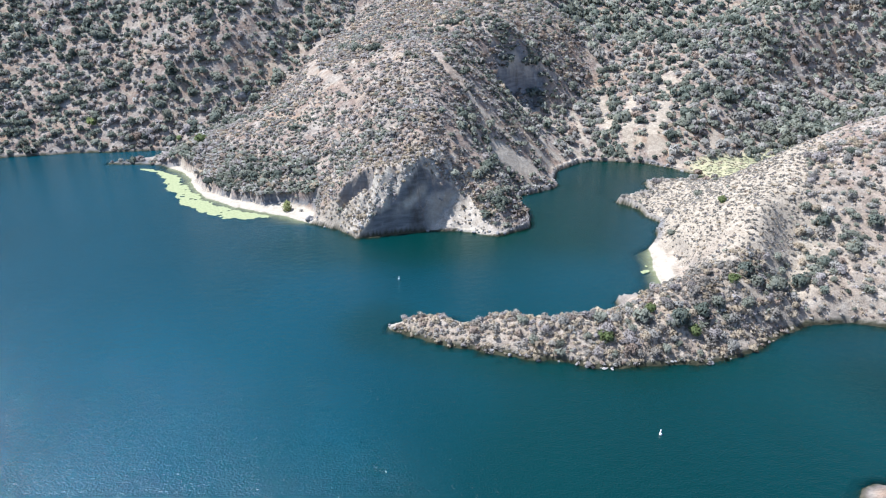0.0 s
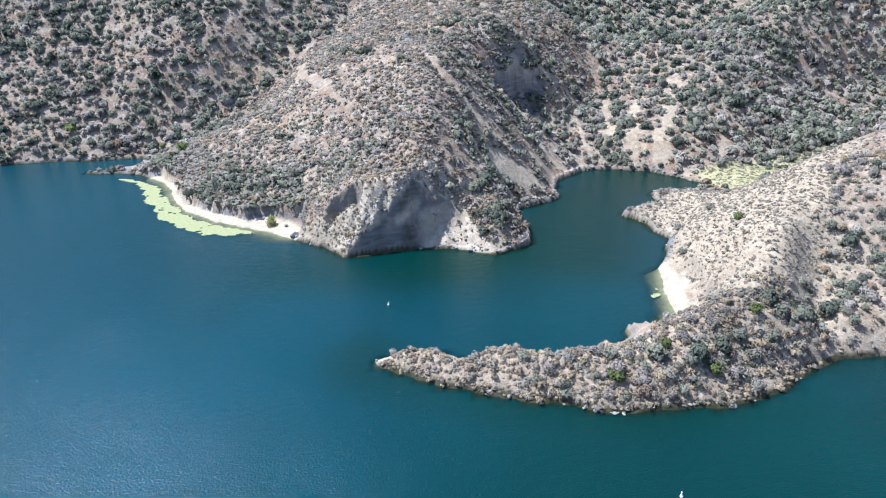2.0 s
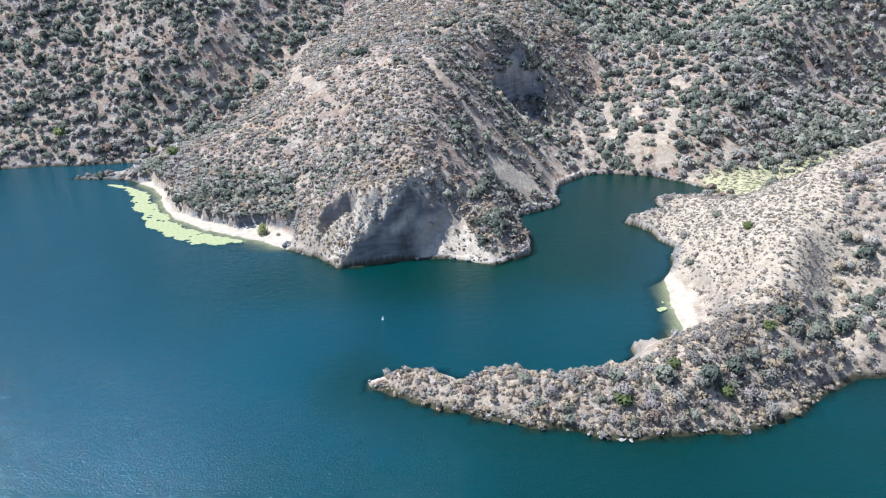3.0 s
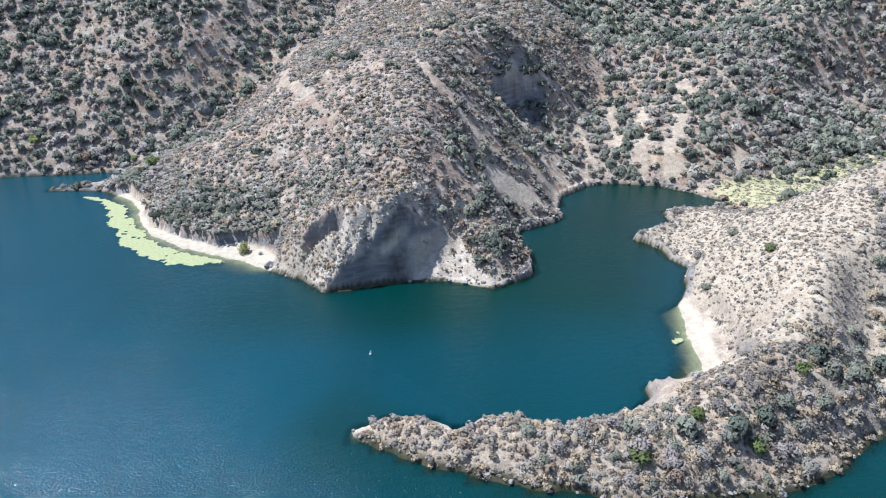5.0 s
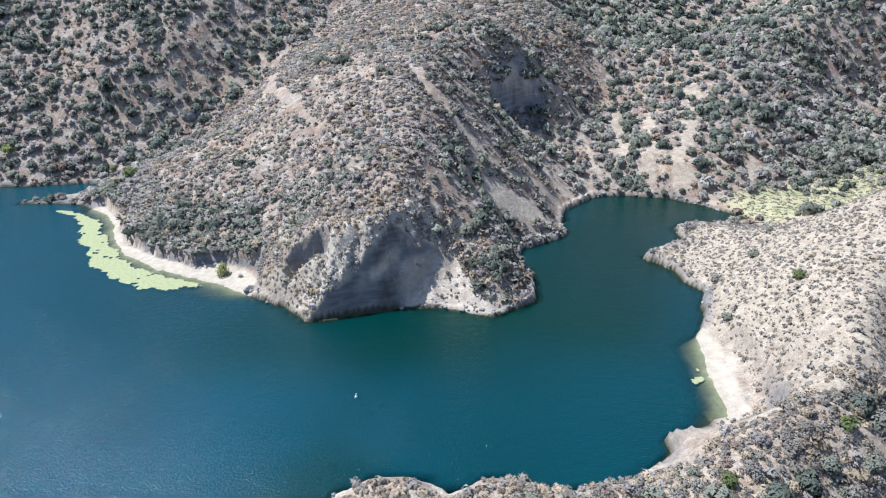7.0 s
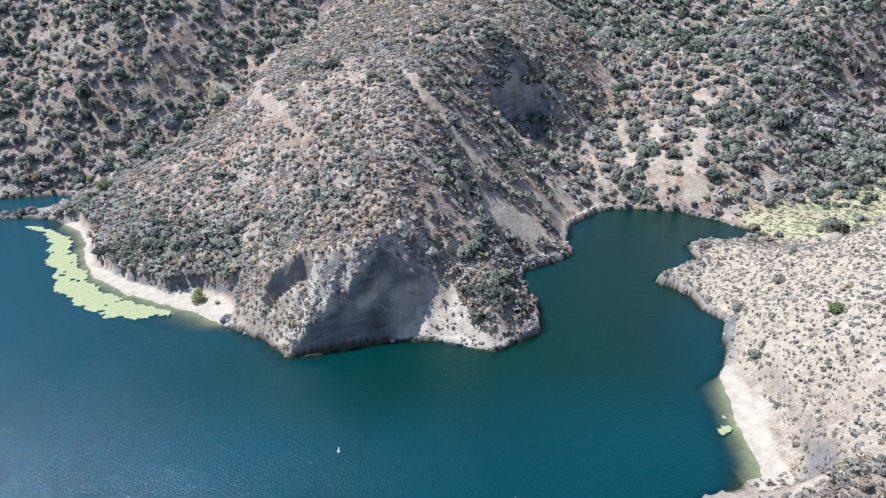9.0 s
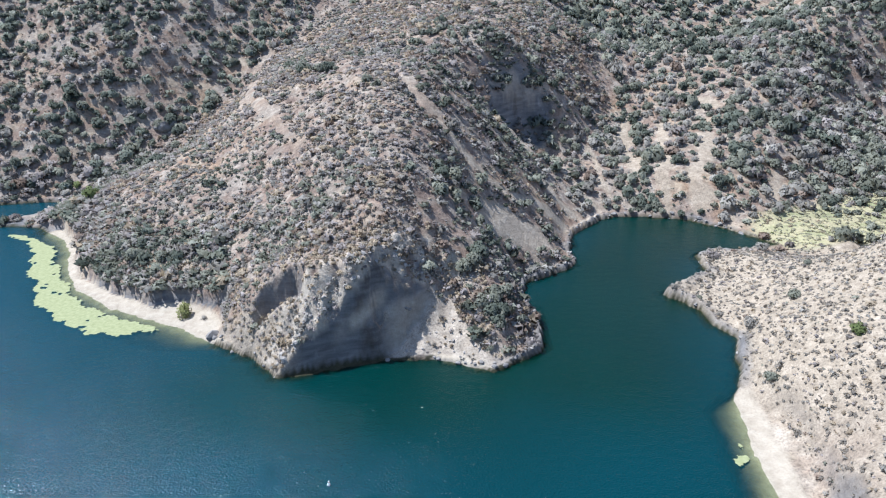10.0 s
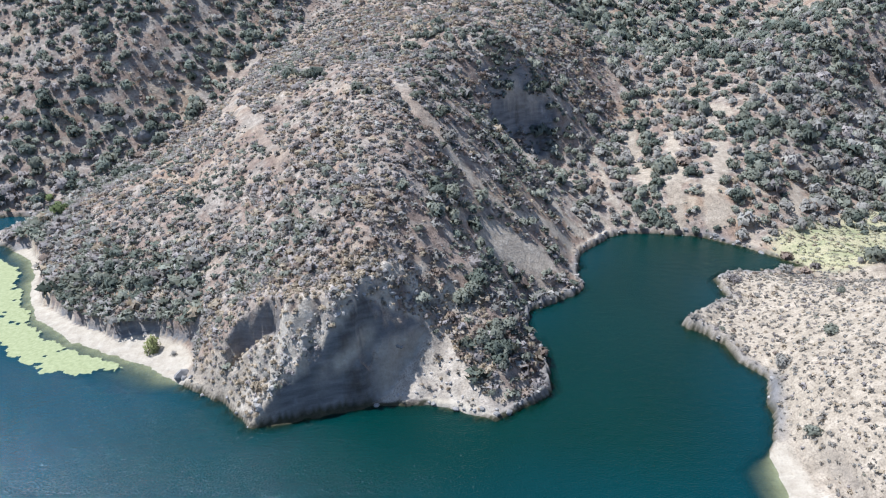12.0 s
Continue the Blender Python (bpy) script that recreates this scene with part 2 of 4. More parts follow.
# every line runs along a ridge, a gully or a break of slope: (x, y, height)
LINES = {
    "arete": [(-25, 145, 0.8), (-24.1, 146.4, 2.8), (-22.6, 148.6, 5.6), (-21.4, 150.6, 9.6), (-20.7, 153, 15)],
    "crag_block": [(-19, 150.4, 12), (-16, 151.6, 14.6), (-11, 153.6, 17.4), (-8, 156, 18)],
    "cliff_rim": [(-14, 157, 17.4), (-9, 159, 18.6), (-4, 161.5, 16.6), (1, 163.5, 13)],
    "scree": [(-1, 155, 4.4), (3, 154.6, 4), (8.5, 152, 3.2)],
    "buttress": [(3, 162, 9.8), (8, 161, 9.6), (13.6, 158.6, 6.4), (16.8, 156, 2.8)],
    "notch_rim": [(-34, 158, 7.6), (-31, 157.4, 9.6), (-27, 157.8, 13.2), (-23, 157.2, 15.4)],
    "shoulder": [(-20.7, 156.5, 16), (-18, 160, 17.4), (-14, 164, 19.6), (-9, 168, 23)],
    "crag_flank": [(-37, 156, 2.6), (-32, 153.4, 4.4), (-28, 151, 4.6), (-26.6, 153.4, 9)],
    "spine": [(-9, 168, 23.5), (-5, 182, 27.5), (-1, 198, 32), (1, 215, 36.5), (2, 232, 40), (4, 246, 42.4)],
    "summit": [(-36, 245, 39.5), (-22, 246, 41.3), (-8, 247, 42.4), (4, 246, 42.4), (12, 247, 42)],
    "scar_rim": [(9, 242, 39.5), (15, 246, 39), (23, 249.5, 36), (33, 253, 28)],
    "scar_foot": [(16, 237.5, 27.5), (21, 242, 24.5), (29, 247, 18.5)],
    "bowl": [(27, 232, 15), (31, 220, 9), (30, 208, 5.5)],
    "east_flank": [(12, 188, 13.5), (20, 191, 9), (27, 196, 5)],
    "rib": [(10, 170, 12.6), (15, 172, 6.4)],
    "west_flank": [(-50, 225, 28), (-45, 205, 22), (-38, 185, 17), (-30, 168, 13)],
    "bench": [(-92, 213.5, 8.5), (-75, 192, 7), (-60, 181, 7), (-46, 175, 8), (-39, 168.5, 8.2)],
    "bench_edge": [(-101, 213, 4), (-88, 199, 3.6), (-76, 186, 3.6), (-64, 176, 4), (-55, 172, 4.2), (-46, 171, 5.5)],
    "gully": [(-111, 238, 1.5), (-104, 241, 4), (-95, 254, 10.5), (-87, 263, 16), (-76, 274, 23.5), (-67, 283, 30), (-58, 300, 40), (-40, 330, 52)],
    "spur": [(-60, 255, 28.5), (-62, 268, 29.5), (-56, 285, 36), (-35, 310, 47), (-10, 340, 60)],
    "west_foot": [(-175, 232, 4.5), (-147, 239, 5), (-125, 242, 5)],
    "west_slope": [(-190, 275, 36), (-150, 289, 44), (-121, 268, 31), (-100, 281, 40)],
    "west_crest": [(-260, 330, 80), (-180, 345, 92), (-110, 345, 92), (-60, 370, 92)],
    "saddle": [(28, 272, 40), (47, 297, 41.5), (30, 330, 56), (45, 380, 74)],
    "cove_slope": [(46, 232, 6.5), (54, 262, 15), (62, 282, 24)],
    "slide": [(66, 228, 8.5), (74, 223, 7.5), (86, 221, 6)],
    "hanging": [(88, 245, 15.5), (104, 253, 19), (120, 262, 19)],
    "east_crest": [(60, 297, 34), (78, 303, 33), (97, 308, 36.5), (116, 312, 38), (157, 318, 46.5), (200, 330, 52), (260, 345, 60)],
    "behind": [(85, 345, 25), (125, 355, 27), (180, 372, 34)],
    "road_slope": [(147, 283, 17), (158, 292, 16), (190, 305, 22)],
    "north_foot": [(100, 224, 3.4), (120, 236, 4.4), (140, 248, 4.4), (162, 268, 3.4), (200, 282, 8)],
    "wash": [(91, 204, 0.5), (102, 208, 0.7), (115, 214, 0.9), (135, 226, 1.2), (160, 242, 1.8), (195, 252, 2.6), (240, 258, 5)],
    "wash_south": [(98, 194, 0.8), (112, 198, 1.2), (135, 208, 2), (170, 224, 4)],
    "arm_crest": [(-10.4, 101, 0.9), (-8, 102.2, 1.7), (-2.6, 102.2, 1.9), (2.4, 99.6, 1.7), (6.3, 101.6, 2.2), (10.3, 101.6, 2.2), (15.5, 99.6, 2.4), (20, 100, 2.7), (25, 100.8, 3.2),
                  (30, 101, 4.3), (34, 100.4, 5.6), (40, 103.2, 7.4), (45, 105.8, 8.4), (49.3, 107.2, 9.6), (55, 111, 10.4), (62, 116.5, 12), (67.5, 124, 14.5), (74, 132.5, 17.2), (81, 143.5, 19.8),
                  (91, 161, 20.6), (104, 170, 21), (118, 174, 23.4), (150, 185, 27)],
    "arm_mid": [(-5, 98.6, 1.6), (6, 96, 2.4), (14.7, 94, 3), (26.4, 93.3, 2.8), (36.7, 93.5, 3.8)],
    "arm_slope": [(57.7, 108.3, 7.6), (66.4, 108.6, 3.2), (70, 122, 10.4)],
    "arm_face": [(42.5, 93.8, 2.4), (55, 100, 4), (78, 112, 6.6), (95, 112, 7.5)],
    "pale_slope": [(49.5, 131, 1.9), (48.5, 122, 1.6), (52.5, 126, 4), (55, 136, 7), (62, 136, 12.5)],
    "pale_foot": [(56, 152, 4), (63, 156, 6.3), (69, 161, 7.5), (75, 172, 7)],
    "pale_north": [(66, 188, 1.6), (80, 185, 3), (95, 183, 3.5)],
    "east_side": [(100, 130, 20), (120, 115, 10), (140, 140, 22)],
    "south_knoll": [(56, 58, 3), (66, 52, 7), (95, 45, 14)],
    "south_hill": [(160, 40, 35), (300, 0, 80), (200, 100, 30)],
    "far_slope": [(70, 405, 44), (125, 430, 46), (190, 445, 50), (240, 460, 56)],
    "rim_far": [(300, 250, 40), (320, 400, 66), (100, 490, 60), (-60, 480, 125), (-250, 480, 130), (-420, 330, 110), (200, 510, 64), (320, 120, 60)],
}


def along(line, step):
    """Points every `step` metres along a line of tuples."""
    out = []
    for a, b in zip(line, line[1:]):
        a, b = np.array(a, float), np.array(b, float)
        n = max(1, int(round(np.linalg.norm((b - a)[:2]) / step)))
        out += [a + (b - a) * i / n for i in range(n)]
    return np.array(out + [np.array(line[-1], float)])


def spline_sheet():
    """Weights of a thin plate bent through the lines."""
    knots = [along(line, 9) for line in LINES.values()]
    face = (-23.5, -1.5, 144, 152)
    shore = along([p for p in SHORE if -260 < p[0] < 200 and p[1] > 0], 6)
    shore = shore[~((shore[:, 0] > face[0]) & (shore[:, 0] < face[1]) & (shore[:, 1] > face[2]) & (shore[:, 1] < face[3]))]
    knots.append(np.c_[shore, np.zeros(len(shore))])
    k = np.vstack(knots)
    _, keep = np.unique(np.round(k[:, :2] / 1.5), axis=0, return_index=True)
    k = k[np.sort(keep)]
    n = len(k)
    d = np.linalg.norm(k[:, None, :2] - k[None, :, :2], axis=2) / 100
    m = np.zeros((n + 3, n + 3))
    m[:n, :n] = np.where(d > 0, d * d * np.log(d + 1e-12), 0) + np.eye(n) * 2e-5
    m[:n, n], m[:n, n + 1:] = 1, k[:, :2] / 100
    m[n:, :n] = m[:n, n:].T
    return k, np.linalg.solve(m, np.r_[k[:, 2], 0, 0, 0])


KNOTS, WEIGHTS = spline_sheet()


def plate(x, y):
    out = np.zeros(len(x))
    for s in range(0, len(x), 20000):
        e = slice(s, s + 20000)
        d2 = ((x[e, None] - KNOTS[None, :, 0]) ** 2 + (y[e, None] - KNOTS[None, :, 1]) ** 2) * 1e-4
        out[e] = (d2 * np.log(d2 + 1e-20) * 0.5) @ WEIGHTS[:-3] + WEIGHTS[-3] + (x[e] * WEIGHTS[-2] + y[e] * WEIGHTS[-1]) / 100
    return out


def shore_distance(x, y, line=None, closed=True):
    """Metres to the lake's edge: over 0 on land, under 0 on the lake."""
    poly = np.array(LAKE if line is None else line, float)
    best, inside = np.full(len(x), 1e9), np.zeros(len(x), bool)
    last = len(poly) if closed else len(poly) - 1
    for i in range(last):
        (ax, ay), (bx, by) = poly[i], poly[(i + 1) % len(poly)]
        ux, uy = bx - ax, by - ay
        t = np.clip(((x - ax) * ux + (y - ay) * uy) / (ux * ux + uy * uy), 0, 1)
        best = np.minimum(best, (x - ax - t * ux) ** 2 + (y - ay - t * uy) ** 2)
        cross = (ay > y) != (by > y)
        inside ^= cross & (x < ax + (y - ay) * ux / (uy if uy else 1e-9))
    best = np.sqrt(best)
    return np.where(inside, -best, best) if closed else best


def ramp(v, a, b):
    t = np.clip((v - a) / (b - a), 0, 1)
    return t * t * (3 - 2 * t)


RNG = np.random.default_rng(7)
LATTICE = RNG.random((256, 256))


def smooth_noise(x, y, size):
    """Value noise from -1 to 1 with lumps of that many metres."""
    u, v = x / size + 91.3, y / size + 47.7
    i, j = np.floor(u).astype(int), np.floor(v).astype(int)
    fu, fv = ramp(u - i, 0, 1), ramp(v - j, 0, 1)
    i0, i1, j0, j1 = i % 256, (i + 1) % 256, j % 256, (j + 1) % 256
    low = LATTICE[i0, j0] * (1 - fu) + LATTICE[i1, j0] * fu
    high = LATTICE[i0, j1] * (1 - fu) + LATTICE[i1, j1] * fu
    return (low * (1 - fv) + high * fv) * 2 - 1


CRUST = [(-25, 145.5), (-22.5, 148.4), (-19.5, 150), (-16.5, 151), (-13, 153), (-10, 155.5), (-6, 159.6), (-1, 161.2), (2, 162)]
CRAG_FACE = [(-27, 143.2), (-24.8, 144.6), (-16, 147.8), (-9, 150), (-4.6, 153.4), (-1.4, 157.2), (2.6, 160.4)]
# top of the shaded face: along x, and its height
FACE_X = [-26, -24.2, -22, -19, -16.4, -14.5, -11.7, -9.2, -6.2, -3, 0.6, 3]
FACE_H = [0.5, 2.4, 4.8, 6.2, 8.2, 10.6, 14.2, 16.4, 13.4, 11, 9.4, 9]


def crag_face(x, y):
    """Height of the crag's cut face and of the scree in front of it; far above everything elsewhere."""
    here = (x > -34) & (x < 6) & (y > 140) & (y < 172)
    out = np.full(len(x), 1e3)
    px, py = x[here], y[here]
    px = px + 0.5 * smooth_noise(px, py, 2.3)
    s = shore_distance(px, py, CRAG_FACE, False)
    fx, fy = [p[0] for p in CRAG_FACE], [p[1] for p in CRAG_FACE]
    behind = py > np.interp(px, fx, fy)
    foot = np.interp(px, [-8.5, -5, -1.5, 1, 3], [0, 1.6, 4.8, 9, 12])
    crack = 0.8 * smooth_noise(px, py * 0.4, 4.6) + 0.5 * smooth_noise(px * 1.2, py * 0.6, 2.6) + 0.35 * smooth_noise(px, py, 0.9)
    crack = crack * 0.45
    hollow = 1.0 * np.exp(-((px + 9) / 3.0) ** 2) * ramp(s, 0.5, 3)
    inner = np.maximum(s + (crack - hollow) * ramp(s, 0, 2), 0) * 5.5
    # above the bare face a broken crust leans back in ragged lobes
    lean = np.interp(px, FACE_X, FACE_H) - foot
    lean = lean + (1.5 * smooth_noise(px, py * 0.3, 2.1) + 1.1 * smooth_noise(px, py * 0.5, 0.9)) * ramp(px, -25, -21)
    lean = np.maximum(lean, 0.4)
    lobes = 0.5 * smooth_noise(px, py, 1.5) + 0.3 * smooth_noise(px, py, 0.7)
    inner = np.where(inner > lean, lean + (inner - lean) * 0.34 + lobes, inner)
    inner = inner + 0.16 * np.sin(inner * 1.9 + 1.2 * smooth_noise(px, py, 3)) * ramp(inner, 0, 2)
    out[here] = np.where(behind, foot + inner, foot - 0.78 * s + 0.25 * crack) + 40 * ramp(px, 0.5, 4.5)
    return out


def ground_height(x, y, fine=True):
    x, y = np.asarray(x, float), np.asarray(y, float)
    drop = crag_face(x, y)
    wob = 0.8 * smooth_noise(x, y, 5.0) + 0.45 * smooth_noise(x, y, 1.9) + 0.3 * smooth_noise(x, y, 0.9)
    d = shore_distance(x, y)
    near = ramp(np.abs(d), 12, 2)
    d = d + wob * 0.75 * near
    core = ramp(x, -420, -300) * ramp(x, 360, 290) * ramp(y, 560, 450) * ramp(y, -40, 20)
    far = 75 + 55 * smooth_noise(x, y, 420) + 22 * smooth_noise(x, y, 160) + 9 * smooth_noise(x, y, 60) + 0.03 * np.clip(y, 0, 3000)
    far = far * ramp(d, 0, 160)
    h = np.where(core > 0, plate(np.clip(x, -420, 360), np.clip(y, -40, 560)) * core, 0) + far * (1 - core)
    sandy = ramp(shore_distance(x, y, BEACH[:-1], False), 11, 6) + ramp(shore_distance(x, y, PALE_BEACH[1:5], False), 8, 4) + ramp(np.hypot(x - 90, y - 199), 14, 8)
    sandy = np.clip(sandy, 0, 1)
    cliffy = (0.9 + 0.75 * smooth_noise(x, y, 13)) * (1 - 0.5 * ramp(y, 112, 104))
    bank = np.where(d < 0.7, np.maximum(d, 0) * 2.1 * cliffy, (1.0 + 0.35 * smooth_noise(x, y, 1.3)) * cliffy * ramp(d, 5, 1)) * (1 - sandy) + np.maximum(d, 0) * 0.16 * sandy
    h = np.maximum(h, bank * ramp(d, 0, 0.35))
    # beaches lie low and end at a cut bank
    cut = ramp(x, -112, -60) * 1.7 + 2.0
    strand = ramp(shore_distance(x, y, BEACH, False), 12, 8) * ramp(x, -41, -45)
    edge = d + 0.9 * smooth_noise(x, y, 6) + 1.1 * ramp(x, -60, -80) - 3.4 * ramp(x, -58, -49)
    h = np.maximum(h, cut * ramp(edge, 4.2, 4.5) * strand)
    h = h * (1 - sandy) + np.minimum(h, np.maximum(d, 0) * 0.17 + ramp(edge, 4.2, 4.5) * 30) * sandy
    # a ledge with an undercut in the scar below the summit
    q = np.interp(x, [14, 19, 23, 30, 36], [238.5, 243.4, 246.2, 251.2, 253.4]) - y + 0.4 * smooth_noise(x, y, 2.2)
    h = h - 3.2 * ramp(q, 0.2, 0.9) * ramp(q, 8, 3) * ramp(x, 14, 18) * ramp(x, 36, 30)
    # a hollow scarp on the crag's landward flank
    q = np.interp(x, [-32, -28, -24, -20.5], [156.2, 157.2, 156.8, 154.6]) - y + 0.35 * smooth_noise(x, y, 1.8)
    u = (x + 32) / 11.5
    h = h - 5.2 * ramp(q, -0.25, 0.25) * ramp(q, 4.6, 1.8) * ramp(u, 0, 0.3) * ramp(u, 1.02, 0.75)
    if fine:
        rough = ramp(d, 0.5, 6)
        gul = np.abs(smooth_noise(x + 0.35 * y, y * 0.35, 9))
        steep = ramp(h, 6, 25)
        h = h + rough * (0.55 * smooth_noise(x, y, 11) + 0.3 * smooth_noise(x, y, 4.2) + 0.14 * smooth_noise(x, y, 1.7) - steep * (1.3 - 0.9 * ramp(x, -4, 4)) * (1 - gul) ** 3)
        crust = ramp(shore_distance(x, y, CRUST, False), 4.5, 1.5)
        h = h + crust * rough * (0.9 * (1 - 2 * np.abs(smooth_noise(x, y, 2.6))) + 0.5 * smooth_noise(x, y, 1.1))
        h = h + np.exp(-((x - 22) / 11) ** 2 - ((y - 243) / 8) ** 2) * (1.1 * smooth_noise(x, y, 3.4) + 0.5 * smooth_noise(x, y, 1.6))
        h = np.where(d > 0, np.maximum(h, np.minimum(d, 2) * 0.12), h)
    drop = np.maximum(drop, 0.1)
    h = np.where(d > 0, np.where(drop < 900, -0.6 * np.logaddexp(-h / 0.6, -np.minimum(drop, 900) / 0.6), h), h)
    return np.where(d < 0, np.maximum(-9, d * (1.3 - 1.12 * sandy) - 0.05), h), d


# ---- helpers for meshes ----
def finish(name, me, parent=None, mats=(), smooth=False):
    for m in mats:
        me.materials.append(m)
    if smooth:
        me.polygons.foreach_set("use_smooth", [True] * len(me.polygons))
    ob = new(name, me)
    if parent:
        ob.parent = parent
    return ob


def mesh_from(name, verts, faces, slots=None):
    """A mesh out of an array of corners and an array of faces of one size."""
    me = bpy.data.meshes.new(name)
    verts, faces = np.asarray(verts, np.float32), np.asarray(faces, np.int32)
    k = faces.shape[1]
    me.vertices.add(len(verts))
    me.vertices.foreach_set("co", verts.ravel())
    me.loops.add(faces.size)
    me.loops.foreach_set("vertex_index", faces.ravel())
    me.polygons.add(len(faces))
    me.polygons.foreach_set("loop_start", np.arange(0, faces.size, k, dtype=np.int32))
    if slots is not None:
        me.polygons.foreach_set("material_index", np.asarray(slots, np.int32))
    me.update(calc_edges=True)
    return me


def part(name, bm, mat, parent=None, label="", smooth=True):
    me = bpy.data.meshes.new(name)
    bm.to_mesh(me)
    bm.free()
    ob = finish(name, me, parent, [mat], smooth)
    return tagged(ob, label) if label else ob


def stretch_axis(low, high, step, fine, out_low, out_high):
    """Coordinates that are close in the middle and grow apart towards the horizon."""
    mid = [low]
    while mid[-1] < high:
        s = step
        for a, b, f in fine:
            if a <= mid[-1] < b:
                s = f
        mid.append(mid[-1] + s)
    up, gap = [mid[-1]], step
    while up[-1] < out_high:
        gap *= 1.16
        up.append(up[-1] + gap)
    down, gap = [low], step
    while down[-1] > out_low:
        gap *= 1.16
        down.append(down[-1] - gap)
    return np.array(down[:0:-1] + mid + up[1:])


def sheet(xs, ys):
    gx, gy = np.meshgrid(xs, ys)
    nx, ny = len(xs), len(ys)
    i = (np.arange(ny - 1)[:, None] * nx + np.arange(nx - 1)[None, :]).ravel()
    return gx.ravel(), gy.ravel(), np.c_[i, i + 1, i + nx + 1, i + nx]


def float_attribute(me, name, values):
    a = me.attributes.new(name, "FLOAT", "POINT")
    a.data.foreach_set("value", np.asarray(values, np.float32))


# ---- the ground: one sheet to the horizon ----
def bare_mask(x, y):
    """Slides, scree tongues and tracks on which nothing grows: 0 to 1."""
    out = np.zeros(len(x))
    for line, w in BARE:
        near = shore_distance(x + 1.6 * smooth_noise(x, y, 7), y + 1.6 * smooth_noise(x + 60, y, 7), line, False) + 0.9 * smooth_noise(x, y, 4) + 0.7 * smooth_noise(x, y, 1.5)
        out = np.maximum(out, ramp(near, w, w * 0.55))
    return out


BARE = [
    ([(61.5, 265.4), (61.2, 256.7), (57.5, 233.7)], 2.0), ([(72.7, 261.9), (70.5, 251.6), (68.2, 237.1), (64.2, 228.5), (62.9, 220.2)], 2.5),
    ([(83.4, 247.5), (78.4, 234.6), (73.5, 227.5), (71.5, 218.7)], 3.0), ([(79.3, 217.6), (76.7, 209)], 2.0), ([(96.6, 232), (91.5, 217.7)], 2.4),
    ([(105, 283.3), (103.4, 269.8), (107.3, 258.2)], 0.9), ([(91.9, 262.3), (87.3, 268.4)], 1.6), ([(104, 226), (107, 240)], 1.0), ([(49.6, 222), (46.5, 234), (48, 246)], 1.2),
    ([(142, 286), (146.3, 280), (152.5, 272), (154.7, 260)], 2.0),
    ([(-7.1, 214.2), (-1.7, 204.1), (4.8, 197.3), (11.8, 196.5), (16.7, 196.8)], 1.5), ([(17.4, 197), (25.3, 203.8), (31.4, 206.7)], 1.8),
    ([(26.5, 242.4), (31.7, 243.6), (35.9, 233.8), (40.6, 225.6), (44.9, 220.4)], 1.6), ([(27.2, 217.7), (31.4, 215.9), (37, 212.6)], 2.0), ([(1.1, 220), (5, 213.7)], 1.3),
    ([(11.3, 185.3), (17.3, 188.9), (23.7, 191.4)], 3.4), ([(21, 237), (25, 232)], 4.2),
    ([(-64.9, 278.8), (-54.7, 241.7), (-44.4, 221.5), (-37.2, 209.5), (-30.6, 197.9)], 1.7), ([(-61, 294), (-66, 284)], 1.8), ([(-72, 292), (-69, 284)], 1.2),
    ([(44.5, 119), (46.5, 128)], 2.3), ([(40, 105), (46, 107.4), (50, 109)], 1.2), ([(52, 109), (55, 111)], 1.3), ([(51, 108), (58, 103.6)], 1.3),
]


WHITE_PATCH = [(45, 136), (47.8, 137), (48.8, 133), (50.4, 130.6), (49.8, 127), (48.4, 124), (47.5, 118.5), (45, 116), (43.5, 118)]


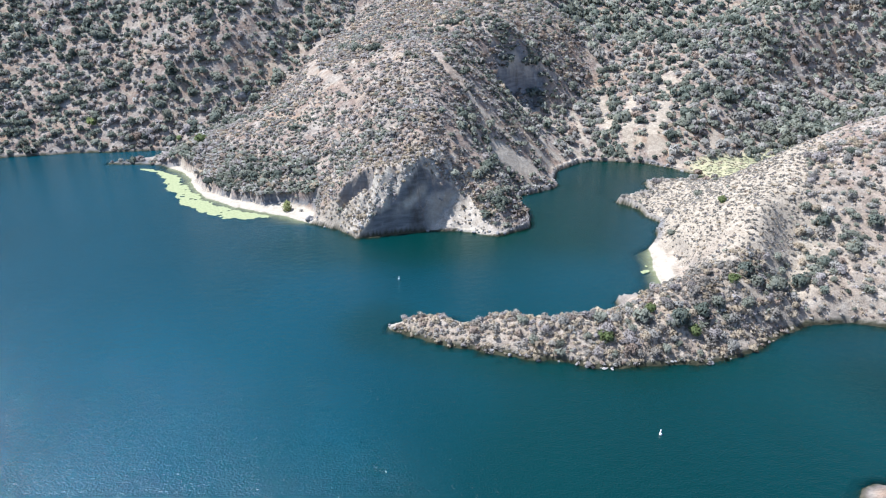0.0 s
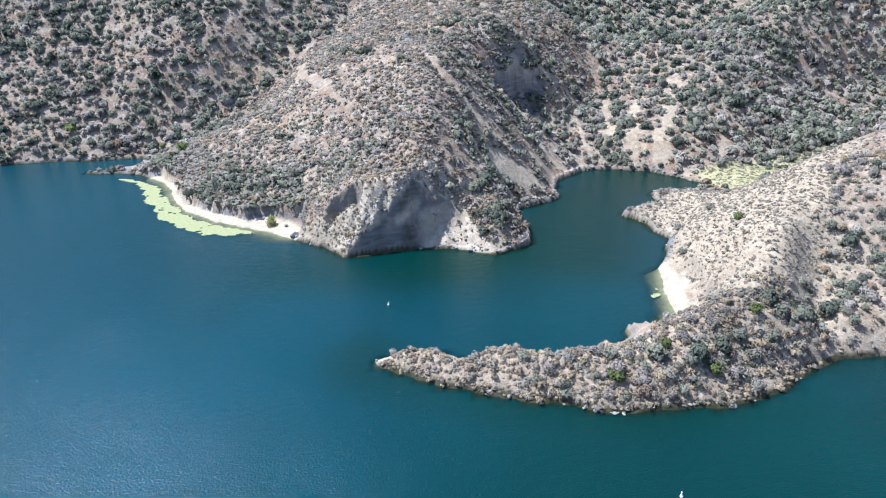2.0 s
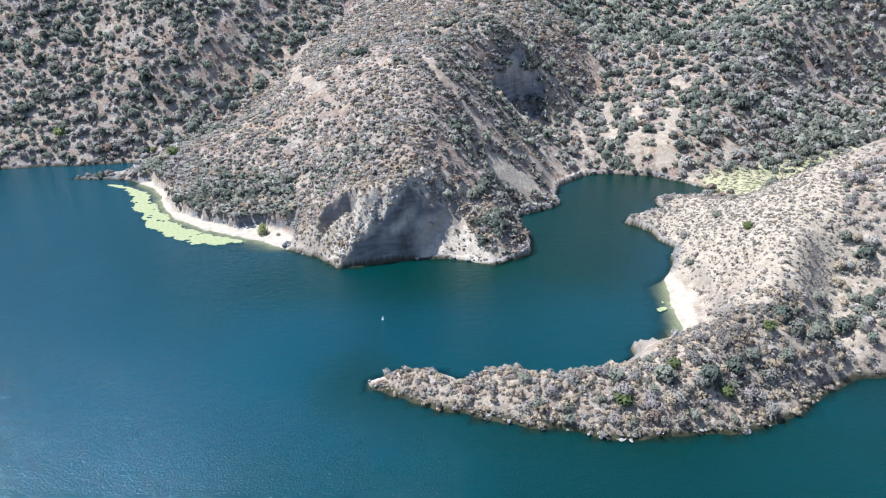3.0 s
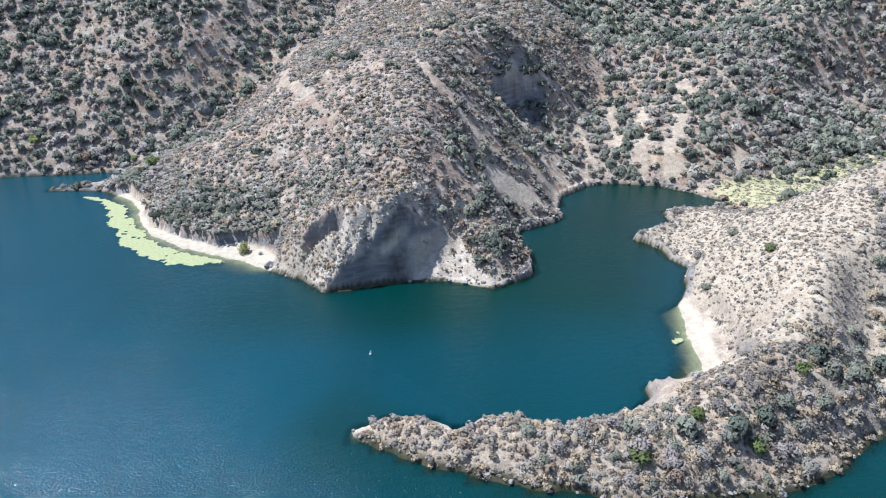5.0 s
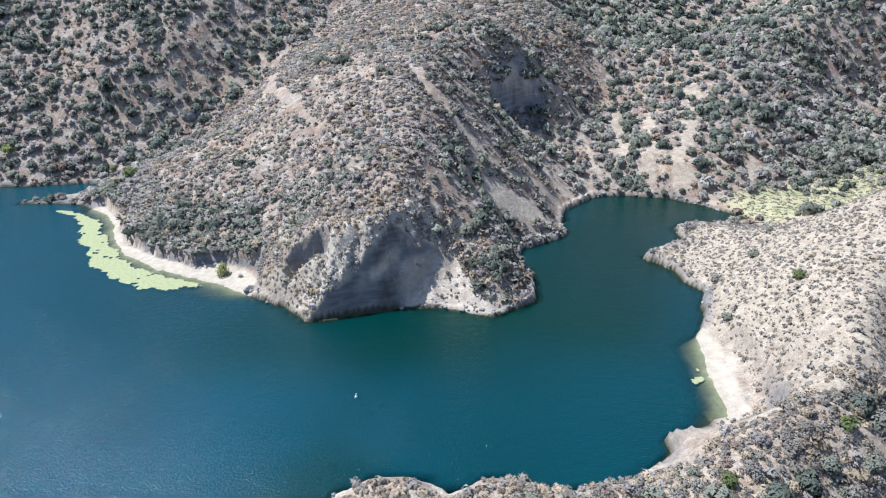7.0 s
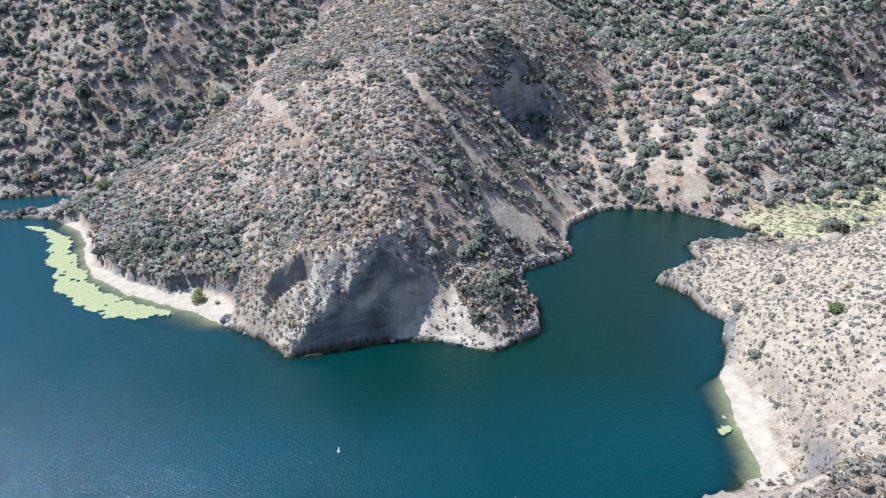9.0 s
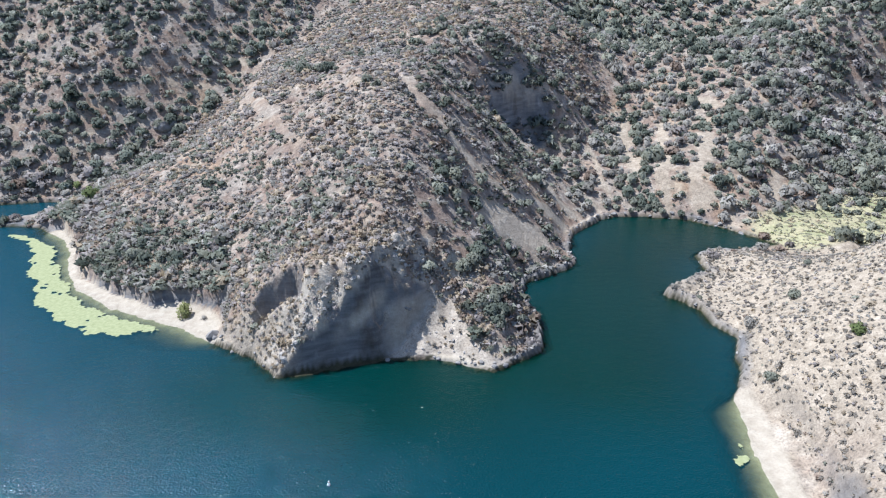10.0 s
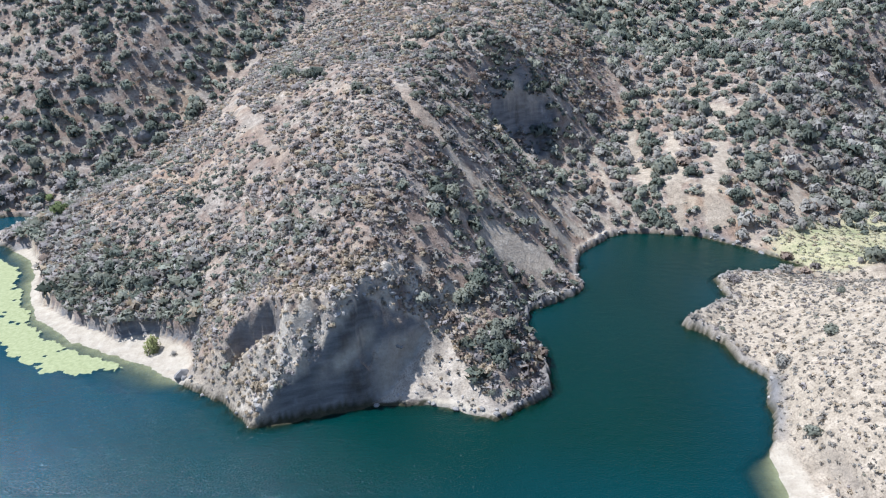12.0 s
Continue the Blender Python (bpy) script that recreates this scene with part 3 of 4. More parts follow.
def ground_masks(x, y, h, d):
    e = 0.8
    hx, hy = ground_height(x + e, y)[0], ground_height(x, y + e)[0]
    slope = np.hypot(hx - h, hy - h) / e
    rock = ramp(slope + 0.25 * smooth_noise(x, y, 3), 1.4, 2.2) * ramp(d, 0, 1)
    spit = (y < 106) & (y > 84) & (x > -14)
    rock = np.maximum(rock, ramp(d, np.where(spit, 0.9, 2.6), np.where(spit, 0.4, 0.8)) * ramp(d, -0.2, 0.2) * (0.55 + 0.45 * smooth_noise(x, y, 6)))
    pale_zone = ramp(x + 0.6 * (y - 130), 30, 60) * ramp(y, 101, 112) * ramp(y, 200, 188) * ramp(x, 40, 44) * ramp(x - 0.45 * (y - 125), 86, 70)
    arm_zone = ramp(y - 0.45 * np.maximum(x - 60, 0), 122, 112) * ramp(x, -14, -10) * ramp(y, 84, 86) * ramp(x, 150, 120)
    ring = np.where((y > 224) & (x < -100), ramp(x, -148, -160), 1) * ramp(d, 1.3, 0.5) * ramp(d, -0.1, 0.3) * (0.6 + 0.4 * smooth_noise(x, y, 9))
    flank = ramp(x, -42, -38) * ramp(x, -20, -26) * ramp(y, 158, 154) * ramp(y, 142, 145)
    pale = np.clip(pale_zone + 0.45 * arm_zone + 0.85 * bare_mask(x, y) * (0.35 + 0.65 * ramp(x, -10, 15)) + 0.7 * ring + 0.9 * flank, 0, 1)
    sand = np.clip(ramp(shore_distance(x, y, [(36, 207), (39, 210), (44, 216.4)], False), 2, 1.2) + ramp(shore_distance(x, y, [(1.5, 149.8), (5, 148.7), (8.4, 147.2)], False), 1.3, 0.8) + ramp(shore_distance(x, y, BEACH, False) + 1.1 * ramp(x, -60, -80) - 3.4 * ramp(x, -58, -49), 4.7, 3.9) + ramp(shore_distance(x, y, PALE_BEACH[:5], False) + 0.5 * smooth_noise(x, y, 2.2), 3.6, 2.8) * ramp(x, 41, 43), 0, 1) * ramp(h, 1.9, 1.2) * ramp(d, -6, -3) * ramp(slope, 1.3, 0.7)
    grass = ramp(shore_distance(x, y, [p[:2] for p in LINES["wash"]], False), 13, 8) * ramp(h, 4, 2.2) * ramp(d, 0, 0.5)
    rock = np.maximum(rock, ramp(np.hypot(x + 121, (y - 217.5) * 2.5), 12, 7))
    rim = np.interp(x, FACE_X, FACE_H)
    lumps = 0.5 + 0.9 * smooth_noise(x, y, 1.7) + 0.5 * smooth_noise(x, y, 0.8)
    crust = ramp(shore_distance(x, y, CRUST, False), 5.5, 3.5) * ramp(h - rim + 0.8 * smooth_noise(x, y, 2.2), -0.6, 0.5) * np.clip(lumps + 0.25, 0, 1)
    patch = np.exp(-((h - 6.4 - 0.6 * (x + 14.5)) / 1.5) ** 2) * ramp(x, -17, -14) * ramp(x, -6.5, -9) * (y < 158) * (crag_face(x, y) < 900)
    scree = ramp(x + 0.5 * (y - 150), -9, -4) * ramp(x, 14, 9) * ramp(h, 10, 7.5) * ramp(y, 162, 158) * ramp(y, 143, 146)
    over = y - np.interp(x, [14, 19, 23, 30, 36], [238.5, 243.4, 246.2, 251.2, 253.4])
    ledge = ramp(over, -0.6, 0.2) * ramp(over + 1.1 * smooth_noise(x, y, 2.6), 4.2, 1.6) * ramp(x, 14, 17) * ramp(x, 36, 26)
    white = ramp(shore_distance(x, y, WHITE_PATCH) + 0.7 * smooth_noise(x, y, 2.4) + 0.4 * smooth_noise(x, y, 0.9), 0.5, -0.3)
    # shadow of the scar's overhanging ledge, painted with the dark rock colour
    under = ramp(-over, 0, 0.5) * ramp(-over + 1.5 * smooth_noise(x, y, 3), 9, 6) * ramp(x, 14, 17) * ramp(x, 36, 30)
    rock = np.maximum(rock, under)
    chalk = np.clip(0.9 * white + 1.1 * crust + 1.2 * patch * (0.7 + 0.6 * smooth_noise(x, h, 1.5)) + 0.75 * scree + 0.15 * flank + 0.4 * bare_mask(x, y) * ramp(x, 48, 42) * ramp(x, 0, 5) * ramp(y, 240, 230) + 0.7 * spit * (y > 98.5) * ramp(d, 1.4, 0.6) + 0.6 * ledge * (0.7 + 0.6 * smooth_noise(x, y, 2)), 0, 1) * (1 - under) * ramp(d, 0, 0.5)
    # lake bed and wet rock, with the undercut bank's shade painted in
    bed_and_shade = ramp(d, 1.0, 0.4) * ramp(h + 0.2 * smooth_noise(x, y, 1.1), 0.75, 0.4) * (1 - 0.85 * sand) * np.where(spit & (y > 98.5), ramp(d, 0.1, -0.5), 1) * (1 - 0.5 * (sand > 0))
    rock = rock * (1 - 0.85 * flank) * (1 - 0.85 * pale_zone * ramp(d, 1.5, 3))
    # undercut shadow at the foot of the crag face, painted near black
    bed_and_shade = np.maximum(bed_and_shade, ramp(h + 0.35 * smooth_noise(x, y, 2.2), 1.1, 0.6) * ramp(x, -25.5, -24) * ramp(x, -5.5, -9) * ramp(y, 152, 150.5) * ramp(y, 143, 144) * ramp(d, 2, 1.2))
    # shade and damp under the spit's front bank, put into the colour
    bed_and_shade = np.maximum(bed_and_shade, ramp(shore_distance(x, y, ARM_FRONT[1:], False), 1.5, 0.7) * ramp(h + 0.3 * smooth_noise(x, y, 1.4), 1.2, 0.6) * ramp(d, -1, 0))
    return np.clip(rock, 0, 1) * (1 - sand), pale, sand, grass, bed_and_shade, chalk


def build_ground():
    xs = stretch_axis(-185, 185, 1.0, [(-68, -30, 0.6), (-30, 4, 0.42), (4, 66, 0.6)], -3200, 3200)
    ys = stretch_axis(56, 330, 1.0, [(86, 106, 0.5), (106, 143.5, 0.75), (143.5, 162, 0.24), (162, 182, 0.6)], -2200, 4300)
    x, y, faces = sheet(xs, ys)
    h, d = ground_height(x, y)
    me = mesh_from("ground", np.c_[x, y, h], faces)
    for key, v in zip(("rock", "pale", "sand", "grass", "bed_and_shade", "chalk"), ground_masks(x, y, h, d)):
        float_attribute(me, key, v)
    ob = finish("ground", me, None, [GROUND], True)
    tagged(ob, "dry tan earth hills with grey rock bluffs and sandy beaches", "ground", kind="structure")


def build_water():
    xs = stretch_axis(-185, 150, 1.9, [], -3000, 3000)
    ys = stretch_axis(56, 240, 1.9, [], -2000, 900)
    x, y, faces = sheet(xs, ys)
    h, d = ground_height(x, y)
    me = mesh_from("water", np.c_[x, y, np.zeros(len(x))], faces)
    float_attribute(me, "murk", np.clip(1 - np.exp(np.minimum(h, 0) / 0.5), 0.12, 1))
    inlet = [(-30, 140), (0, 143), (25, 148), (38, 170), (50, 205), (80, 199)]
    # painted sky reflection: bluer away from the crag and cove, and towards the west
    sky_share = 0.6 * ramp(shore_distance(x, y, inlet, False) + 5 * smooth_noise(x, y, 22), 5, 27) + 0.4 * ramp(x + 6 * smooth_noise(x, y, 30), 20, -40)
    # less of the painted sky along the spit and on the near right
    sky_share = np.minimum(sky_share, 0.4 + 0.6 * ramp(shore_distance(x, y, ARM_FRONT, False) + 2 * smooth_noise(x, y, 12), 2, 15))
    sky_share = sky_share * (1 - 0.55 * ramp(y + 4 * smooth_noise(x, y, 16), 98, 84) * ramp(x + 6 * smooth_noise(x, y, 20), -22, 20))
    float_attribute(me, "sky_mirror", sky_share)
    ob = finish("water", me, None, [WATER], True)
    tagged(ob, "deep teal lake water with fine wind ripples", "water", kind="structure")


build_ground()
build_water()


# ---- shrubs ----
def leaf_cloud(seed, n, leaf, squash=0.75, lobes=5, spiky=0.0):
    """Leaf sprays of a shrub one metre in radius, over its lobes: corners (n, 3, 3) and the way each spray faces (n, 3)."""
    r = np.random.default_rng(seed)
    ring = r.uniform(0, 2 * np.pi, lobes)
    out = r.uniform(0.1, 0.6, lobes)
    centre = np.c_[np.cos(ring) * out, np.sin(ring) * out, r.uniform(0.25, 0.62, lobes) * squash]
    size = r.uniform(0.32, 0.56, lobes)
    k = r.choice(lobes, n, p=size ** 2 / (size ** 2).sum())
    way = r.normal(size=(n, 3))
    way[:, 2] = way[:, 2] * 0.9 + 0.25
    way /= np.linalg.norm(way, axis=1)[:, None]
    pos = centre[k] + way * (size[k] * r.uniform(0.78, 1.08, n))[:, None] * np.array([1, 1, squash * 1.15])
    pos[:, 2] = np.maximum(pos[:, 2], 0.03)
    face = way + r.normal(size=(n, 3)) * 0.35
    face /= np.linalg.norm(face, axis=1)[:, None]
    side = np.cross(face, r.normal(size=(n, 3)))
    side /= np.linalg.norm(side, axis=1)[:, None]
    up = np.cross(face, side)
    if spiky:
        up = up * (1 - spiky) + way * spiky
    s = leaf * r.uniform(0.6, 1.4, n)[:, None]
    w, l = side * s * (1 - 0.5 * spiky), up * s * (1 + 0.7 * spiky)
    soft = (pos - np.array([0, 0, 0.25])) * np.array([1, 1, 1.2]) + way * 0.3 + r.normal(size=(n, 3)) * 0.16 + np.array([0, 0, 0.5])
    soft /= np.linalg.norm(soft, axis=1)[:, None]
    return np.stack([pos - w - 0.6 * l, pos + w - 0.6 * l, pos + 1.2 * l], 1), soft


def soften(me, normals):
    """Light a crown as a soft mass, not as single blades."""
    me.polygons.foreach_set("use_smooth", [True] * len(me.polygons))
    me.normals_split_custom_set_from_vertices(normals)


def scatter(x0, x1, y0, y1, gap, seed):
    """Points at about that distance from one another."""
    r = np.random.default_rng(seed)
    gx, gy = np.meshgrid(np.arange(x0, x1, gap), np.arange(y0, y1, gap))
    gx = gx + (np.arange(gx.shape[0]) % 2)[:, None] * gap * 0.5
    return gx.ravel() + r.uniform(-0.85, 0.85, gx.size) * gap, gy.ravel() + r.uniform(-0.85, 0.85, gx.size) * gap, r


def plant(name, label, category, x, y, radius, tall, kinds, clouds, r):
    """One mass of shrubs: each takes one of the leaf clouds, a turn, a size and a foliage."""
    h, _ = ground_height(x, y)
    turn, pick = r.uniform(0, 2 * np.pi, len(x)), r.integers(0, len(clouds), len(x))
    tone = np.clip(0.5 + 0.24 * r.normal(size=len(x)) + 0.22 * smooth_noise(x, y, 6), 0, 1)
    blocks, slots, faces_up, tones = [], [], [], []
    for c, (cloud, soft) in enumerate(clouds):
        m = np.flatnonzero(pick == c)
        if not len(m):
            continue
        cs, sn = np.cos(turn[m])[:, None], np.sin(turn[m])[:, None]
        v, nv = cloud.reshape(-1, 3), np.repeat(soft, 3, axis=0)
        bx = (v[None, :, 0] * cs - v[None, :, 1] * sn) * radius[m, None] + x[m, None]
        by = (v[None, :, 0] * sn + v[None, :, 1] * cs) * radius[m, None] + y[m, None]
        bz = v[None, :, 2] * tall[m, None] + h[m, None] - 0.06
        blocks.append(np.stack([bx, by, bz], 2).reshape(-1, 3))
        faces_up.append(np.stack([nv[None, :, 0] * cs - nv[None, :, 1] * sn, nv[None, :, 0] * sn + nv[None, :, 1] * cs, np.repeat(nv[None, :, 2], len(m), 0)], 2).reshape(-1, 3))
        slots.append(np.repeat(kinds[m], len(cloud)))
        tones.append(np.repeat(tone[m], 3 * len(cloud)))
    verts = np.concatenate(blocks)
    me = mesh_from(name, verts, np.arange(len(verts)).reshape(-1, 3), np.concatenate(slots))
    float_attribute(me, "tone", np.concatenate(tones))
    soften(me, np.concatenate(faces_up))
    return tagged(finish(name, me, None, FOLIAGE), label, category, kind="stuff")


BIG = [leaf_cloud(10 + i, 380, 0.115, 0.85, 9, 0.25) for i in range(6)]
MID = [leaf_cloud(30 + i, 80, 0.23, 0.8, 5) for i in range(7)]
DISTANT = [leaf_cloud(60 + i, 16, 0.5, 0.85, 4) for i in range(5)]
LOW = [leaf_cloud(130 + i, 36, 0.30, 0.8, 5, 0.35) for i in range(7)]
FAR = [leaf_cloud(50 + i, 32, 0.38, 0.85, 5) for i in range(5)]
SMALL = [leaf_cloud(90 + i, 56, 0.26, 0.85, 4, 0.2) for i in range(6)]
TUFT = [leaf_cloud(70 + i, 24, 0.34, 0.8, 3, 0.35) for i in range(6)]


def choose(r, n, weights, x=None, y=None):
    """A foliage for each shrub by weight; with places given, like keeps to like in patches."""
    w = np.array(weights, float)
    if x is None:
        return r.choice(len(w), n, p=w / w.sum())
    v = 0.55 * smooth_noise(x + 300, y, 13) + 0.4 * smooth_noise(x, y + 200, 5) + 0.45 * r.normal(size=n)
    share = (np.argsort(np.argsort(v)) + 0.5) / n
    return np.searchsorted(np.cumsum(w) / w.sum(), share)


def clear_of(x, y, extra=0.0):
    """Where shrubs may stand."""
    h, d = ground_height(x, y)
    hx, hy = ground_height(x + 1, y)[0], ground_height(x, y + 1)[0]
    slope = np.hypot(hx - h, hy - h)
    wash = shore_distance(x, y, [p[:2] for p in LINES["wash"]], False)
    ok = (d > 1.2 + extra) & (slope < 2.8) & (crag_face(x, y) > h + 0.4) & (bare_mask(x, y) < 0.4) & ~((wash < 8.5) & (h < 4))
    ok &= ~((shore_distance(x, y, BEACH, False) < 10) & (h < 2.2)) & ~((shore_distance(x, y, PALE_BEACH[:4], False) < 5) & (h < 1.8))
    return ok, h, d


def shrubs_west():
    x, y, r = scatter(-230, -52, 208, 345, 2.25, 1)
    gully = np.interp(x, [-124, -111, -93, -80, -68, -58], [200, 238, 254, 268, 281, 300])
    ok = clear_of(x, y, -0.5)[0] & (y > gully - 1) & (r.random(len(x)) < 0.8 + 0.4 * smooth_noise(x, y, 13) + 0.25 * ramp(y, 262, 240))
    x, y = x[ok], y[ok]
    n = len(x)
    rad = np.clip(1.4 * np.exp(0.36 * r.normal(size=n)), 0.6, 3.0)
    plant("chaparral", "dark green and grey chaparral shrubs on a steep dry slope", "shrubs", x, y, rad, rad * r.uniform(0.9, 1.3, n), choose(r, n, [6, 4.2, 2.4, 1.6, 0.1, 0.4, 0.05], x, y), MID, r)
    x, y, r = scatter(-220, -50, 208, 340, 1.55, 2)
    gully = np.interp(x, [-124, -111, -93, -80, -68, -58], [200, 238, 254, 268, 281, 300])
    ok = clear_of(x, y)[0] & (y > gully - 1) & (r.random(len(x)) < 0.62)
    x, y = x[ok], y[ok]
    n = len(x)
    rad = np.clip(0.55 * np.exp(0.33 * r.normal(size=n)), 0.25, 1.2)
    plant("dry_brush", "low straw and grey brush between the chaparral", "brush", x, y, rad, rad * 0.8, choose(r, n, [0.3, 1, 2.4, 3.4, 2.2, 1.4, 0, 0, 2], x, y), TUFT, r)


def shrubs_hill():
    # a close cover of low sage, buckwheat and dead twigs
    x, y, r = scatter(-112, 58, 143, 335, 1.02, 3)
    gully = np.interp(x, [-111, -93, -80, -68, -58, -40], [238, 254, 268, 281, 300, 330])
    ok, h, d = clear_of(x, y, -0.4)
    east = ramp(x + 0.1 * (y - 160), -2, 8)
    bench = ramp(h + 3 * smooth_noise(x, y, 14), 13, 8.5) * (1 - east) * ramp(x, -34, -42)
    nose = np.exp(-((x + 24) / 16) ** 2 - ((y - 172) / 9) ** 2)
    dense = 0.7 + 0.7 * smooth_noise(x, y, 4.6) + 0.35 * smooth_noise(x, y, 10) + 0.6 * bench + 0.5 * nose - 0.2 * east
    ok &= (y < gully) & (r.random(len(x)) < dense) & ((x < 30) | ((y > 262) & (x < 62)))
    ok &= ~((x > -6) & (y < 160) & (x + 0.6 * (y - 150) < 9)) & ~((x > -42) & (x < -12) & (y < 158) & (r.random(len(x)) < 0.9))
    ok &= ~((x > 3) & (y > 160) & (y < 208) & (r.random(len(x)) < 0.45))
    saddle = (y > 258) & (x > -30)
    x, y, east, bench, nose, saddle = x[ok], y[ok], east[ok], bench[ok], nose[ok], saddle[ok]
    n = len(x)
    rad = np.clip(0.72 * np.exp(0.38 * r.normal(size=n)), 0.3, 1.7) * (1 + 0.3 * east + 0.5 * bench + 0.35 * nose)
    a, b = choose(r, n, [0.3, 1.4, 4, 4.6, 1.4, 0.9, 0, 0, 0.8], x, y), choose(r, n, [1.6, 3, 3, 2.4, 0.8, 1.2], x, y)
    kinds = np.where(r.random(n) < east * 0.8, b, a)
    kinds = np.where((np.maximum(bench, nose) > 0.5) & (r.random(n) < 0.8), choose(r, n, [0.5, 4.2, 4, 1.8, 0, 0.3], x, y), kinds)
    green = np.exp(-((x + 66) / 17) ** 2 - ((y - 181) / 8) ** 2)
    kinds = np.where(r.random(n) < green * 0.85, choose(r, n, [2.4, 3, 0.2]), kinds)
    kinds = np.where(saddle & (r.random(n) < 0.85), choose(r, n, [0.2, 1, 1.5, 3, 2, 2.6]), kinds)
    plant("chaparral", "grey, purple and olive scrub over a dry hill", "shrubs", x, y, rad, rad * r.uniform(0.55, 0.95, n), kinds, LOW, r)
    # taller shrubs along the top and down the shaded side
    x, y, r = scatter(-60, 40, 158, 262, 2.5, 41)
    ok, h, d = clear_of(x, y, 0.3)
    east = ramp(x + 0.1 * (y - 160), -4, 6)
    top = np.exp(-((y - 247) / 8) ** 2) * ramp(x, -42, -34)
    ok &= (r.random(len(x)) < 0.36 * east + 0.6 * top + 0.1 * ramp(smooth_noise(x, y, 9), 0, 0.6)) & ((x < 33) | (y > 225)) & ~((x > 5) & (y > 176) & (y < 206) & (r.random(len(x)) < 0.5))
    x, y = x[ok], y[ok]
    n = len(x)
    rad = np.clip(1.15 * np.exp(0.35 * r.normal(size=n)), 0.5, 2.3)
    plant("chaparral", "taller olive and dark green shrubs on the hill's shaded side", "shrubs", x, y, rad, rad * r.uniform(0.85, 1.25, n), choose(r, n, [3, 5, 3, 0.6, 0, 0.4], x, y), MID, r)
    x, y, r = scatter(-110, 60, 143, 400, 1.3, 4)
    gully = np.interp(x, [-111, -93, -80, -68, -58, -40], [238, 254, 268, 281, 300, 330])
    ok, h, d = clear_of(x, y, -0.6)
    ok &= (y < np.where(x > -58, 420, gully)) & (r.random(len(x)) < 0.55 + 0.3 * ramp(y, 255, 270)) & ((x < 34) | (y > 262))
    x, y = x[ok], y[ok]
    n = len(x)
    rad = np.clip(0.45 * np.exp(0.33 * r.normal(size=n)), 0.2, 1.0)
    plant("dry_brush", "straw tufts and low grey brush on the dry hill", "brush", x, y, rad, rad * 0.75, choose(r, n, [0.1, 0.8, 2.4, 3.4, 3, 1, 0, 0, 2.5], x, y), TUFT, r)


def shrubs_cove():
    x, y, r = scatter(28, 225, 196, 350, 2.4, 5)
    ok, h, d = clear_of(x, y, -0.6)
    ok &= (y > 186 + 0.55 * (x - 85)) & ((y > 214) | (x > 75)) & (r.random(len(x)) < 0.9 + 0.25 * smooth_noise(x, y, 12) + 0.1 * ramp(x, 80, 120))
    ok &= ~((x < 36) & (y < 232)) & ~((x < 62) & (y > 264) & (r.random(len(x)) < 0.85))
    x, y = x[ok], y[ok]
    n = len(x)
    rad = np.clip(1.35 * np.exp(0.36 * r.normal(size=n)), 0.55, 3.0) * (1 + 0.25 * ramp(x, 80, 120))
    plant("chaparral", "dense grey-green scrub oak and chaparral above a cove", "shrubs", x, y, rad, rad * r.uniform(0.95, 1.3, n), choose(r, n, [2, 5.4, 4.6, 0.8, 0.1, 0.3], x, y), MID, r)
    x, y, r = scatter(28, 200, 200, 330, 1.8, 6)
    ok, h, d = clear_of(x, y, -0.5)
    ok &= (y > 186 + 0.55 * (x - 85)) & (r.random(len(x)) < 0.45)
    x, y = x[ok], y[ok]
    n = len(x)
    rad = r.uniform(0.3, 0.7, n)
    plant("dry_brush", "low grey and straw brush above a cove", "brush", x, y, rad, rad * 0.9, choose(r, n, [0.5, 1.5, 3, 2, 2, 0.8]), TUFT, r)


def shrubs_far():
    x, y, r = scatter(-160, 340, 335, 540, 4.3, 7)
    ok = (np.abs(x - 40) < 0.85 * y + 10) & (r.random(len(x)) < 0.9 + 0.25 * smooth_noise(x, y, 25)) & ~((np.abs(x - 5) < 60) & (y < 420) & (r.random(len(x)) < 0.25))
    x, y = x[ok], y[ok]
    n = len(x)
    rad = r.uniform(2.0, 3.7, n)
    plant("chaparral", "continuous dark green chaparral on far hills", "shrubs", x, y, rad, rad * r.uniform(0.8, 1.1, n), choose(r, n, [3.5, 6, 1.2, 0.2], x, y), FAR, r)


def shrubs_pale():
    x, y, r = scatter(42, 125, 100, 196, 0.72, 8)
    ok, h, d = clear_of(x, y, -0.5)
    ridge = x - np.interp(y, [104, 107, 115, 122, 130, 143, 158], [43, 53, 62, 72, 77, 82, 92])
    ok &= (ridge < 1) & (y < 195) & (shore_distance(x, y, WHITE_PATCH) > 0.6) & (r.random(len(x)) < 0.8 + 0.35 * smooth_noise(x, y, 9))
    x, y = x[ok], y[ok]
    n = len(x)
    rad = np.clip(0.36 * np.exp(0.33 * r.normal(size=n)), 0.18, 0.85)
    plant("dry_brush", "small grey-brown tufts dotted over pale dry ground", "brush", x, y, rad, rad * 0.8, choose(r, n, [0, 0.2, 1.6, 1.2, 1, 0.2, 0, 0, 5]), TUFT, r)


